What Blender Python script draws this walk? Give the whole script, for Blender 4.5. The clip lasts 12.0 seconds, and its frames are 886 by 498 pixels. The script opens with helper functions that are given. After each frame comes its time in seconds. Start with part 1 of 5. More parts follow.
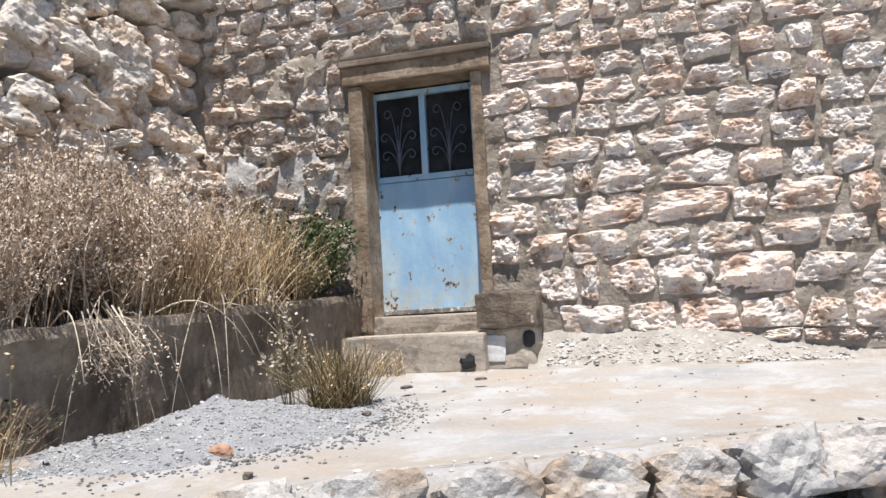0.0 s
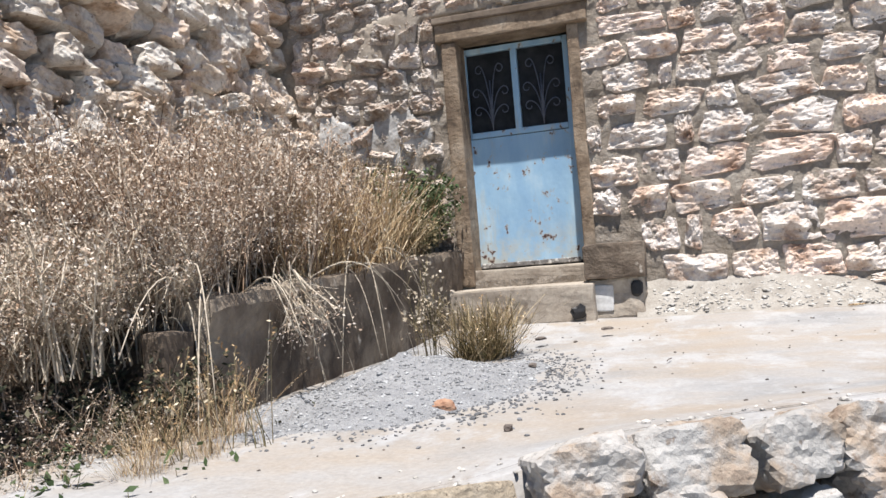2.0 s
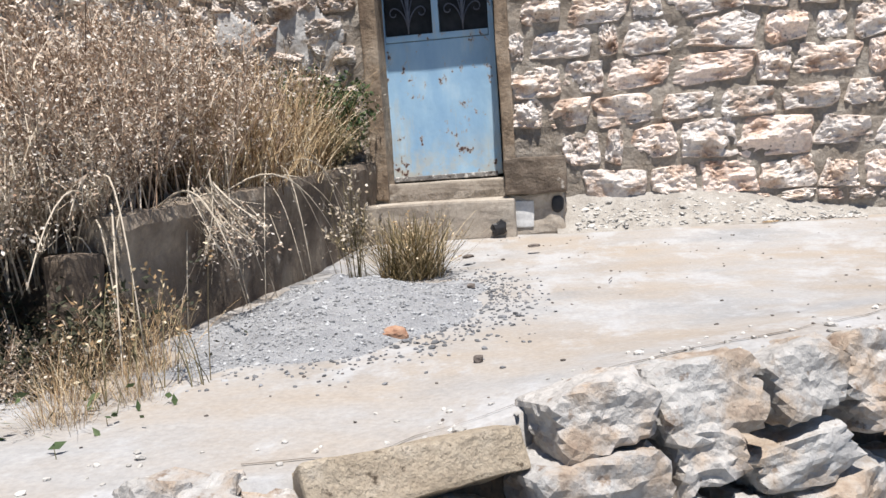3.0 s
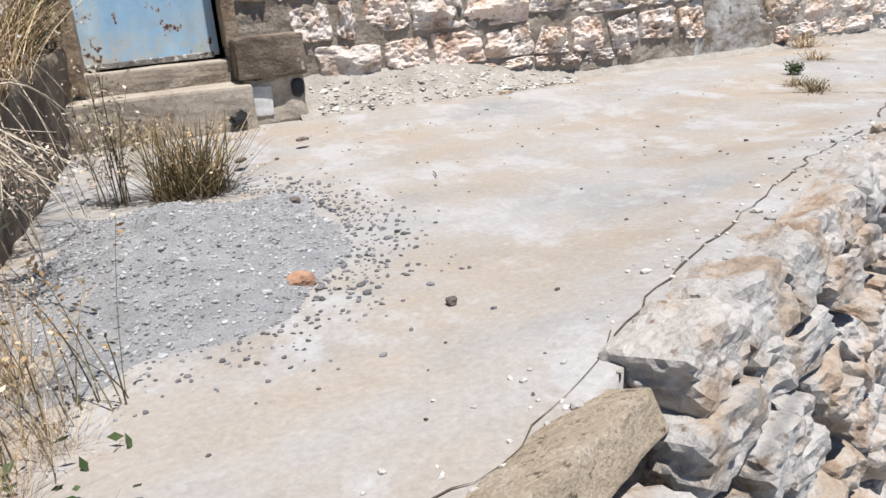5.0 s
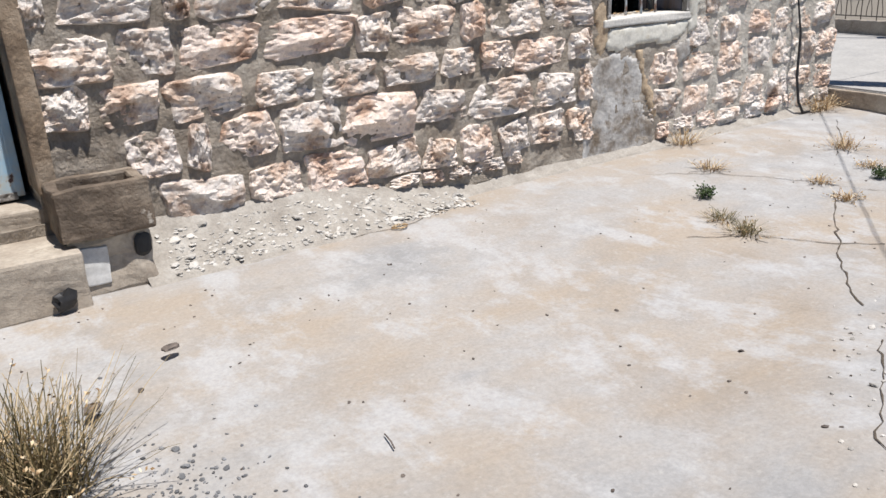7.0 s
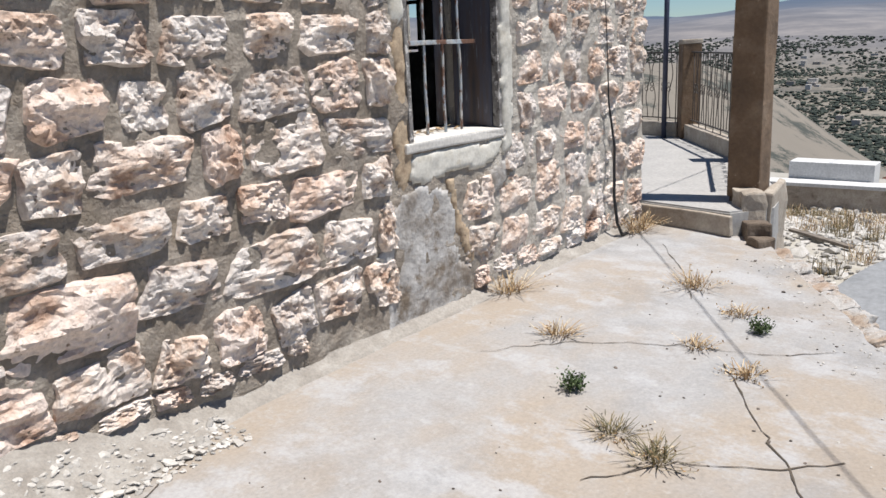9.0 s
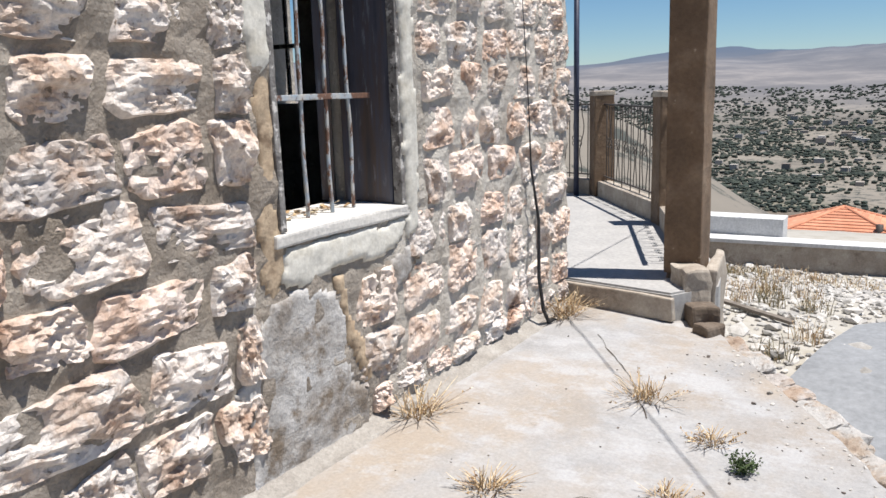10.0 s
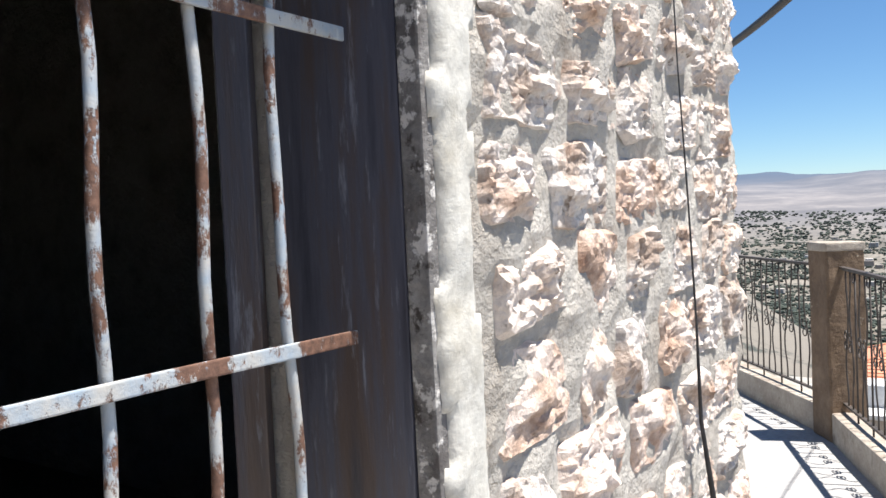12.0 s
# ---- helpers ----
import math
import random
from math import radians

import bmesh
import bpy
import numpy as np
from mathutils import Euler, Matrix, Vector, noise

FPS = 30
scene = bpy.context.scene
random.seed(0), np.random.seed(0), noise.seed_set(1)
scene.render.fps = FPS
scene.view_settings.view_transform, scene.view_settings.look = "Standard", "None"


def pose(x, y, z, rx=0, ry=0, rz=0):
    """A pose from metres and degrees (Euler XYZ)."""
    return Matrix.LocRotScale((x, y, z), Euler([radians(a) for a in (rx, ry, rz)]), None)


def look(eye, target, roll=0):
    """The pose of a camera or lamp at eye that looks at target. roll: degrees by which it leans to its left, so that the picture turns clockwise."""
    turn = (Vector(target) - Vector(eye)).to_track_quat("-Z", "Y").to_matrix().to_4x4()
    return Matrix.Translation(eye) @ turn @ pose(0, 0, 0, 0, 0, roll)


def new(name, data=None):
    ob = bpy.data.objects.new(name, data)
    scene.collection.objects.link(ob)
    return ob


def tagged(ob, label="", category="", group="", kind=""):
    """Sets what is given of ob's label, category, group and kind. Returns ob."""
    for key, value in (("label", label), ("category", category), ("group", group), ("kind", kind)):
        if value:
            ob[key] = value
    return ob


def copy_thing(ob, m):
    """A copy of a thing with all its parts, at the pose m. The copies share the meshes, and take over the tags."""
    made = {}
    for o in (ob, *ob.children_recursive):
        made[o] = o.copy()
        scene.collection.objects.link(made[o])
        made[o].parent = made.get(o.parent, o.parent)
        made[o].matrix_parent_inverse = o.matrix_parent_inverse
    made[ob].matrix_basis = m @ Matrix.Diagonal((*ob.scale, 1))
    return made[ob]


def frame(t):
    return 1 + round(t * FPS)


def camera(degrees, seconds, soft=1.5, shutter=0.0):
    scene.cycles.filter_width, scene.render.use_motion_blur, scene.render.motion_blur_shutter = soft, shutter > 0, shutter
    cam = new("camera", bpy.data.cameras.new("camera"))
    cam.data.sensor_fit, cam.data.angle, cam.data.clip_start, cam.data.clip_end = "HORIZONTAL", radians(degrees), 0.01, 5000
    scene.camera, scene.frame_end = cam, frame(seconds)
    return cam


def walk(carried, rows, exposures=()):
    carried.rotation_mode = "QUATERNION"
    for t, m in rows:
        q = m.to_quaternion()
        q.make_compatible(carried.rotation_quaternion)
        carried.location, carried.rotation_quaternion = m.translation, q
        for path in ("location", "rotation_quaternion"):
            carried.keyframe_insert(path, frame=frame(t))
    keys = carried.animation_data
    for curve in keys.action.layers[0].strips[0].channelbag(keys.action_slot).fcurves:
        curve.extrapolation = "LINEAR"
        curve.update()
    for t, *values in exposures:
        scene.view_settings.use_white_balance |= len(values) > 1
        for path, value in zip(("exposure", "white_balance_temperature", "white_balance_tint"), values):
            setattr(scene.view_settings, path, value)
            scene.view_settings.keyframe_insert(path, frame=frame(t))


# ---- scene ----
cam = camera(57.7, 12.0)
PATH = [
    (0, (0.037, 0.597, 2.277), (-0.523, 2.51, 2.441), -3.1),
    (0.5, (-0.119, 0.526, 2.263), (-0.757, 2.418, 2.372), -1.9),
    (1, (-0.357, 0.52, 2.29), (-0.985, 2.418, 2.348), -3.1),
    (1.5, (-0.529, 0.434, 2.36), (-1.159, 2.332, 2.396), -4.4),
    (2, (-0.7, 0.232, 2.379), (-1.273, 2.148, 2.414), -4.7),
    (2.5, (-0.796, 0.226, 2.439), (-1.203, 2.184, 2.424), -4.0),
    (3, (-1.037, 0.459, 2.409), (-1.335, 2.426, 2.204), -4.0),
    (3.5, (-1.264, 0.64, 2.418), (-1.254, 2.574, 1.906), -0.9),
    (3.7, (-1.37, 0.66, 2.405), (-1.161, 2.571, 1.855), -0.2),
    (5.3, (-2.103, 1.153, 2.699), (-1.436, 2.938, 2.093), -5.3),
    (5.5, (-2.188, 1.316, 2.748), (-1.452, 3.081, 2.163), -4.9),
    (6, (-2.251, 1.713, 2.821), (-1.389, 3.43, 2.267), -5.3),
    (6.5, (-2.127, 2.083, 3.188), (-1.185, 3.728, 2.552), -4.8),
    (6.7, (-2.071, 2.172, 3.312), (-1.084, 3.784, 2.66), -4.0),
    (8.3, (-1.289, 3.293, 3.373), (-0.025, 4.715, 2.757), -2.8),
    (8.5, (-1.153, 3.45, 3.377), (0.17, 4.835, 2.801), -2.6),
    (9, (-0.838, 3.862, 3.419), (0.681, 5.069, 2.931), -2.4),
    (9.5, (-0.391, 4.195, 3.384), (1.257, 5.224, 2.91), -2.5),
    (10, (0.146, 4.546, 3.465), (1.826, 5.559, 3.074), -1.7),
    (10.5, (0.62, 4.971, 3.532), (2.353, 5.939, 3.283), -1.6),
    (11, (1.157, 5.256, 3.552), (2.887, 6.245, 3.389), -2.4),
    (11.5, (1.754, 5.597, 3.587), (3.416, 6.707, 3.509), -3.1),
    (12, (2.298, 5.973, 3.65), (3.961, 7.081, 3.577), -2.6),
]
walk(cam, [(t, look(eye, target, roll)) for t, eye, target, roll in PATH],
     exposures=[(0, 0.7), (3.0, 0.64), (5.5, 0.46), (8.5, 0.36), (9.5, 0.45), (10.5, 0.64), (11.3, 0.76), (12.0, 1.1)])

# ---------- light ----------
SUN_TO = Vector((0.09, -0.295, 0.951)).normalized()
world = bpy.data.worlds.new("world")
scene.world = world
world.use_nodes = True
wn = world.node_tree
sky = wn.nodes.new("ShaderNodeTexSky")
sky.sky_type = "NISHITA"
sky.sun_disc = False
sky.sun_elevation = math.asin(SUN_TO.z)
sky.sun_rotation = radians(163)
sky.altitude = 900
sky.air_density, sky.dust_density, sky.ozone_density = 0.95, 0.0, 4.0
bg = wn.nodes["Background"]
bg.inputs[1].default_value = 0.05
vivid = wn.nodes.new("ShaderNodeHueSaturation")
vivid.inputs["Saturation"].default_value = 1.1
vivid.inputs["Value"].default_value = 1.2
vivid.inputs["Hue"].default_value = 0.497
wn.links.new(sky.outputs[0], vivid.inputs["Color"])
tint = wn.nodes.new("ShaderNodeMix")
tint.data_type, tint.blend_type = "RGBA", "MULTIPLY"
tint.inputs["Factor"].default_value = 1.0
tint.inputs["B"].default_value = (0.9, 1.0, 1.09, 1)
wn.links.new(vivid.outputs[0], tint.inputs["A"])
wn.links.new(tint.outputs["Result"], bg.inputs[0])
sun = new("sun", bpy.data.lights.new("sun", "SUN"))
sun.data.energy, sun.data.angle, sun.data.color = 5.0, radians(0.53), (1.0, 0.953, 0.905)
sun.matrix_world = look(SUN_TO * 50, (0, 0, 0))


# ---------- materials ----------
def material(name, rough=0.85, metal=0.0):
    m = bpy.data.materials.new(name)
    m.use_nodes = True
    b = m.node_tree.nodes["Principled BSDF"]
    b.inputs["Roughness"].default_value = rough
    b.inputs["Metallic"].default_value = metal
    return m, m.node_tree, b


def noise_fac(nt, scale, detail=6.0, rough=0.6, stretch=(1, 1, 1), kind="noise", offset=0.0):
    geo = nt.nodes.new("ShaderNodeNewGeometry")
    mp = nt.nodes.new("ShaderNodeMapping")
    mp.inputs["Scale"].default_value = stretch
    mp.inputs["Location"].default_value = (offset, offset * 0.7, offset * 1.3)
    nt.links.new(geo.outputs["Position"], mp.inputs["Vector"])
    if kind == "noise":
        n = nt.nodes.new("ShaderNodeTexNoise")
        n.inputs["Detail"].default_value = detail
        n.inputs["Roughness"].default_value = rough
        out = n.outputs["Fac"]
    else:
        n = nt.nodes.new("ShaderNodeTexVoronoi")
        if kind == "edge":
            n.feature = "DISTANCE_TO_EDGE"
        out = n.outputs["Distance"]
    n.inputs["Scale"].default_value = scale
    nt.links.new(mp.outputs["Vector"], n.inputs["Vector"])
    return out


def ramp(nt, fac, stops):
    r = nt.nodes.new("ShaderNodeValToRGB")
    e = r.color_ramp.elements
    while len(e) < len(stops):
        e.new(0.5)
    for el, (p, c) in zip(e, stops):
        el.position = p
        el.color = (c, c, c, 1) if isinstance(c, (int, float)) else (*c, 1)
    nt.links.new(fac, r.inputs["Fac"])
    return r.outputs["Color"]


def mix(nt, fac, a, b, mode="MIX"):
    m = nt.nodes.new("ShaderNodeMix")
    m.data_type, m.blend_type = "RGBA", mode
    for sock, v in ((m.inputs["Factor"], fac), (m.inputs["A"], a), (m.inputs["B"], b)):
        if isinstance(v, (int, float)):
            sock.default_value = v
        elif isinstance(v, tuple):
            sock.default_value = (*v, 1)
        else:
            nt.links.new(v, sock)
    return m.outputs["Result"]


def bump(nt, b, heights):
    """Chain of bumps: (height socket, strength, distance)."""
    last = None
    for h, s, d in heights:
        n = nt.nodes.new("ShaderNodeBump")
        n.inputs["Strength"].default_value = s
        n.inputs["Distance"].default_value = d
        nt.links.new(h, n.inputs["Height"])
        if last:
            nt.links.new(last, n.inputs["Normal"])
        last = n.outputs["Normal"]
    nt.links.new(last, b.inputs["Normal"])


def earthy(name, stops, scale, rough=0.9, stains=(), bumps=((30, 0.5, 0.01),), vary=0.0, isl=False, metal=0.0):
    """Base colours by a broad noise, stains (colour, scale, from, to), relief, and a change of value from piece to piece."""
    m, nt, b = material(name, rough, metal)
    col = ramp(nt, noise_fac(nt, scale), stops)
    fine = ramp(nt, noise_fac(nt, scale * 9, 4, 0.7, offset=3.1), [(0.3, 0.72), (0.7, 1.12)])
    col = mix(nt, 0.8, col, fine, "MULTIPLY")
    for i, (c, s, lo, hi) in enumerate(stains):
        f = ramp(nt, noise_fac(nt, s, 7, 0.65, offset=5.0 + 3 * i), [(lo, 0.0), (hi, 1.0)])
        col = mix(nt, f, col, c)
    if vary:
        if isl:
            rnd = nt.nodes.new("ShaderNodeNewGeometry").outputs["Random Per Island"]
        else:
            rnd = nt.nodes.new("ShaderNodeObjectInfo").outputs["Random"]
        v = ramp(nt, rnd, [(0.0, 1 - vary), (1.0, 1 + vary * 0.6)])
        col = mix(nt, 1.0, col, v, "MULTIPLY")
    nt.links.new(col, b.inputs["Base Color"])
    if bumps:
        bump(nt, b, [(noise_fac(nt, s, 6, 0.65, offset=9.0), st, d) for s, st, d in bumps])
    return m


def limestone(name, light, warm, brown, vary=0.22, cut=0.56, rough=0.9, k=1.0):
    """Broken limestone: pale chalky crust over warm, pinkish-brown breaks, with pits."""
    m, nt, b = material(name, rough)
    info = nt.nodes.new("ShaderNodeObjectInfo").outputs["Random"]
    big = noise_fac(nt, 5.5 * k, 6, 0.65)
    col = ramp(nt, big, [(cut - 0.14, light), (cut - 0.02, warm), (cut + 0.1, brown)])
    tint = ramp(nt, info, [(0.0, (0.8, 0.78, 0.77)), (0.3, (1.0, 0.98, 0.96)), (0.55, (1.04, 0.97, 0.91)), (0.75, (1.04, 0.91, 0.84)), (0.9, (0.97, 0.97, 0.97)), (1.0, (0.72, 0.68, 0.64))])
    col = mix(nt, min(1.0, vary * 4), col, tint, "MULTIPLY")
    fine = ramp(nt, noise_fac(nt, 45 * k, 5, 0.7, offset=2.0), [(0.3, 0.66), (0.62, 1.08)])
    col = mix(nt, 0.7, col, fine, "MULTIPLY")
    pits = ramp(nt, noise_fac(nt, 26 * k, 4, 0.6, offset=7.0), [(0.3, 0.95), (0.39, 0.0)])
    col = mix(nt, pits, col, (0.2, 0.145, 0.105))
    soot = ramp(nt, noise_fac(nt, 4.1, 7, 0.72, offset=11.0), [(0.64, 0.0), (0.7, 0.8)])
    col = mix(nt, soot, col, (0.1, 0.085, 0.075))
    nt.links.new(col, b.inputs["Base Color"])
    bump(nt, b, [(noise_fac(nt, 12 * k, 8, 0.7, offset=9.0), 0.9, 0.034 * k), (noise_fac(nt, 34 * k, 6, 0.66, offset=4.0), 0.7, 0.012), (noise_fac(nt, 90, 4, 0.6), 0.35, 0.005)])
    return m


M_STONE = limestone("house_limestone", (0.8, 0.75, 0.705), (0.63, 0.51, 0.425), (0.33, 0.215, 0.155), cut=0.6)
M_RUBBLE = limestone("rubble_limestone", (0.66, 0.625, 0.59), (0.48, 0.41, 0.35), (0.28, 0.2, 0.15))
M_DRY = limestone("drystone_limestone", (0.78, 0.745, 0.69), (0.58, 0.48, 0.38), (0.31, 0.215, 0.15), cut=0.61)
M_WHITE = limestone("white_limestone", (0.455, 0.445, 0.43), (0.38, 0.31, 0.245), (0.22, 0.15, 0.105), cut=0.6, vary=0.12, k=0.75)
M_MORTAR = earthy("wall_mortar", [(0.3, (0.21, 0.175, 0.135)), (0.5, (0.31, 0.268, 0.222)), (0.72, (0.43, 0.39, 0.335))], 4.0,
                  stains=[((0.26, 0.21, 0.16), 9, 0.6, 0.75)], bumps=((18, 0.9, 0.04), (90, 0.7, 0.01)))


def limewash(m, x0, x1, wash):
    """Pale lime slurry brushed over the joints from x0 on."""
    nt = m.node_tree
    b = nt.nodes["Principled BSDF"]
    old = b.inputs["Base Color"].links[0].from_socket
    sep = nt.nodes.new("ShaderNodeSeparateXYZ")
    nt.links.new(nt.nodes.new("ShaderNodeNewGeometry").outputs["Position"], sep.inputs[0])
    far = nt.nodes.new("ShaderNodeMapRange")
    far.inputs["From Min"].default_value, far.inputs["From Max"].default_value = x0, x1
    nt.links.new(sep.outputs["X"], far.inputs["Value"])
    patchy = ramp(nt, noise_fac(nt, 5, 6, 0.65, offset=21), [(0.3, 0.25), (0.55, 0.95)])
    nt.links.new(mix(nt, mix(nt, 1.0, patchy, far.outputs[0], "MULTIPLY"), old, wash), b.inputs["Base Color"])


limewash(M_MORTAR, 2.9, 3.6, (0.52, 0.49, 0.44))
M_PLASTER = earthy("pale_plaster", [(0.3, (0.5, 0.475, 0.41)), (0.5, (0.6, 0.585, 0.53)), (0.66, (0.47, 0.44, 0.37))], 5.0,
                   stains=[((0.4, 0.33, 0.22), 7, 0.64, 0.76)], bumps=((25, 0.35, 0.01), (110, 0.3, 0.003)))
M_CEMENT = earthy("grey_cement_patch", [(0.35, (0.2, 0.17, 0.14)), (0.48, (0.41, 0.395, 0.375)), (0.66, (0.57, 0.565, 0.555))], 3.6,
                  stains=[((0.17, 0.135, 0.1), 4.5, 0.52, 0.62)], bumps=((9, 0.6, 0.04), (50, 0.4, 0.008)))
M_BROWN = earthy("brown_render", [(0.3, (0.33, 0.235, 0.15)), (0.5, (0.46, 0.36, 0.25)), (0.7, (0.24, 0.17, 0.11))], 9.0,
                 stains=[((0.16, 0.11, 0.07), 24, 0.62, 0.7)], bumps=((30, 0.6, 0.012),))
M_CONC = earthy("old_concrete", [(0.3, (0.3, 0.25, 0.2)), (0.55, (0.4, 0.35, 0.29)), (0.75, (0.5, 0.45, 0.38))], 4.0,
                stains=[((0.15, 0.115, 0.085), 5, 0.56, 0.72), ((0.58, 0.54, 0.48), 11, 0.66, 0.75)], bumps=((22, 0.6, 0.015), (120, 0.5, 0.004)))
# dark copy of the old concrete, stains included; doubles as shade on some blocks
M_DARKCONC = earthy("stained_shade_concrete", [(0.3, (0.085, 0.062, 0.045)), (0.55, (0.15, 0.115, 0.085)), (0.75, (0.25, 0.205, 0.16))], 3.0,
                    stains=[((0.05, 0.038, 0.03), 4, 0.55, 0.72)], bumps=((20, 0.6, 0.015), (120, 0.5, 0.004)))
M_PLANTER = earthy("patchy_retaining_concrete", [(0.3, (0.07, 0.052, 0.038)), (0.5, (0.18, 0.14, 0.105)), (0.7, (0.33, 0.28, 0.22))], 2.4,
                   stains=[((0.07, 0.052, 0.04), 3.5, 0.54, 0.68), ((0.5, 0.46, 0.4), 9, 0.64, 0.72)], bumps=((12, 0.8, 0.04), (60, 0.5, 0.008)))
M_PORCH = earthy("porch_screed", [(0.3, (0.33, 0.325, 0.315)), (0.7, (0.41, 0.4, 0.385))], 3.0, bumps=((60, 0.3, 0.004),))
M_COLUMN = earthy("brown_column_render", [(0.3, (0.12, 0.08, 0.05)), (0.55, (0.18, 0.12, 0.075)), (0.75, (0.26, 0.19, 0.13))], 3.5,
                  stains=[((0.5, 0.42, 0.31), 12, 0.66, 0.74), ((0.17, 0.115, 0.07), 5, 0.62, 0.78)], bumps=((7, 0.5, 0.05), (60, 0.5, 0.006)))
M_SOIL = earthy("dry_soil", [(0.3, (0.08, 0.06, 0.042)), (0.6, (0.14, 0.105, 0.075)), (0.8, (0.2, 0.16, 0.115))], 5.0, bumps=((30, 1.0, 0.03),))
M_ROAD = earthy("grey_road", [(0.3, (0.2, 0.21, 0.22)), (0.7, (0.28, 0.29, 0.3))], 2.0, bumps=((120, 0.4, 0.004),))
M_PARAPET = earthy("white_parapet", [(0.3, (0.55, 0.55, 0.54)), (0.7, (0.66, 0.66, 0.65))], 3.0, stains=[((0.4, 0.36, 0.3), 4, 0.62, 0.75)], bumps=((30, 0.3, 0.006),))
M_GRAVEL = earthy("grey_gravel", [(0.3, (0.3, 0.305, 0.31)), (0.6, (0.4, 0.405, 0.41)), (0.8, (0.46, 0.46, 0.455))], 9.0, vary=0.45, isl=True, bumps=((80, 0.5, 0.006),))
M_GRAVELBED = earthy("grey_grit", [(0.3, (0.28, 0.285, 0.295)), (0.6, (0.37, 0.375, 0.385)), (0.8, (0.44, 0.44, 0.44))], 14.0,
                     stains=[((0.2, 0.19, 0.18), 60, 0.6, 0.72)], bumps=((70, 1.0, 0.015), (220, 0.8, 0.005)))
M_PEBBLE = earthy("dark_pebbles", [(0.3, (0.06, 0.05, 0.045)), (0.7, (0.17, 0.14, 0.12))], 30.0, vary=0.5, isl=True, bumps=())
M_SLATECHIP = earthy("blue_grey_grit", [(0.3, (0.1, 0.102, 0.108)), (0.7, (0.24, 0.245, 0.255))], 30.0, vary=0.5, isl=True, bumps=())
M_CHIPS = earthy("pale_stone_chips", [(0.3, (0.38, 0.36, 0.325)), (0.7, (0.58, 0.56, 0.53))], 12.0, vary=0.35, isl=True, bumps=((60, 0.5, 0.006),))
M_BRICK = earthy("orange_brick", [(0.3, (0.3, 0.15, 0.09)), (0.7, (0.42, 0.27, 0.18))], 30.0, bumps=((90, 0.6, 0.004),))
M_SILL = earthy("worn_white_sill", [(0.3, (0.56, 0.54, 0.5)), (0.7, (0.7, 0.68, 0.64))], 6.0, stains=[((0.2, 0.15, 0.1), 16, 0.64, 0.72)], bumps=((40, 0.5, 0.006),))
M_FRAME = earthy("peeling_wood_paint", [(0.3, (0.1, 0.09, 0.085)), (0.5, (0.2, 0.19, 0.18)), (0.7, (0.34, 0.33, 0.31))], 12.0,
                 stains=[((0.56, 0.54, 0.51), 24, 0.54, 0.6), ((0.05, 0.042, 0.036), 16, 0.58, 0.64)], bumps=((40, 0.9, 0.01),))
# room surfaces coloured dark to carry part of the indoor shade
M_ROOM = earthy("room_plaster_shade_tone", [(0.3, (0.12, 0.115, 0.11)), (0.7, (0.2, 0.19, 0.18))], 2.0, bumps=((30, 0.3, 0.005),))
M_BLACK = earthy("black_cable_sheath", [(0.3, (0.012, 0.012, 0.014)), (0.7, (0.03, 0.03, 0.032))], 20.0, rough=0.6, bumps=())
M_IRON = earthy("dark_wrought_iron", [(0.3, (0.03, 0.028, 0.026)), (0.6, (0.07, 0.055, 0.045)), (0.8, (0.14, 0.075, 0.045))], 25.0, rough=0.65, bumps=((120, 0.4, 0.002),))
M_BLUEPOLE = earthy("dark_blue_pole", [(0.3, (0.02, 0.025, 0.05)), (0.7, (0.04, 0.05, 0.09))], 12.0, rough=0.5, bumps=())
M_TILE = earthy("red_roof_tile", [(0.3, (0.5, 0.2, 0.11)), (0.7, (0.66, 0.31, 0.19))], 1.2, vary=0.15, bumps=())
M_JAMB = earthy("brown_stained_jamb", [(0.3, (0.13, 0.09, 0.06)), (0.5, (0.26, 0.195, 0.135)), (0.72, (0.38, 0.31, 0.235))], 5.0,
                stains=[((0.09, 0.065, 0.045), 6, 0.56, 0.68)], bumps=((14, 0.7, 0.03), (70, 0.5, 0.006)))
M_BEAM = earthy("pitted_tan_concrete", [(0.3, (0.34, 0.27, 0.19)), (0.55, (0.46, 0.385, 0.29)), (0.75, (0.58, 0.51, 0.42))], 7.0,
                stains=[((0.1, 0.075, 0.05), 38, 0.58, 0.66)], bumps=((45, 1.0, 0.02), (130, 0.7, 0.006)))
M_WOODWASTE = earthy("grey_weathered_plank", [(0.3, (0.12, 0.1, 0.08)), (0.7, (0.22, 0.19, 0.16))], 14.0, bumps=((60, 0.5, 0.004),))


def bar_paint():
    """Pale blue-white paint flaking off rusty bars."""
    m, nt, b = material("flaking_bar_paint", 0.7)
    rust = ramp(nt, noise_fac(nt, 60, 5, 0.7), [(0.3, (0.075, 0.04, 0.028)), (0.7, (0.22, 0.115, 0.075))])
    paint = ramp(nt, noise_fac(nt, 20, 4, offset=4), [(0.35, (0.3, 0.36, 0.42)), (0.65, (0.44, 0.43, 0.4))])
    f = ramp(nt, noise_fac(nt, 13, 7, 0.75, (1, 1, 0.55), offset=1), [(0.47, 0.0), (0.52, 1.0)])
    nt.links.new(mix(nt, f, rust, paint), b.inputs["Base Color"])
    bump(nt, b, [(f, 0.6, 0.002), (noise_fac(nt, 150, 4), 0.5, 0.002)])
    return m


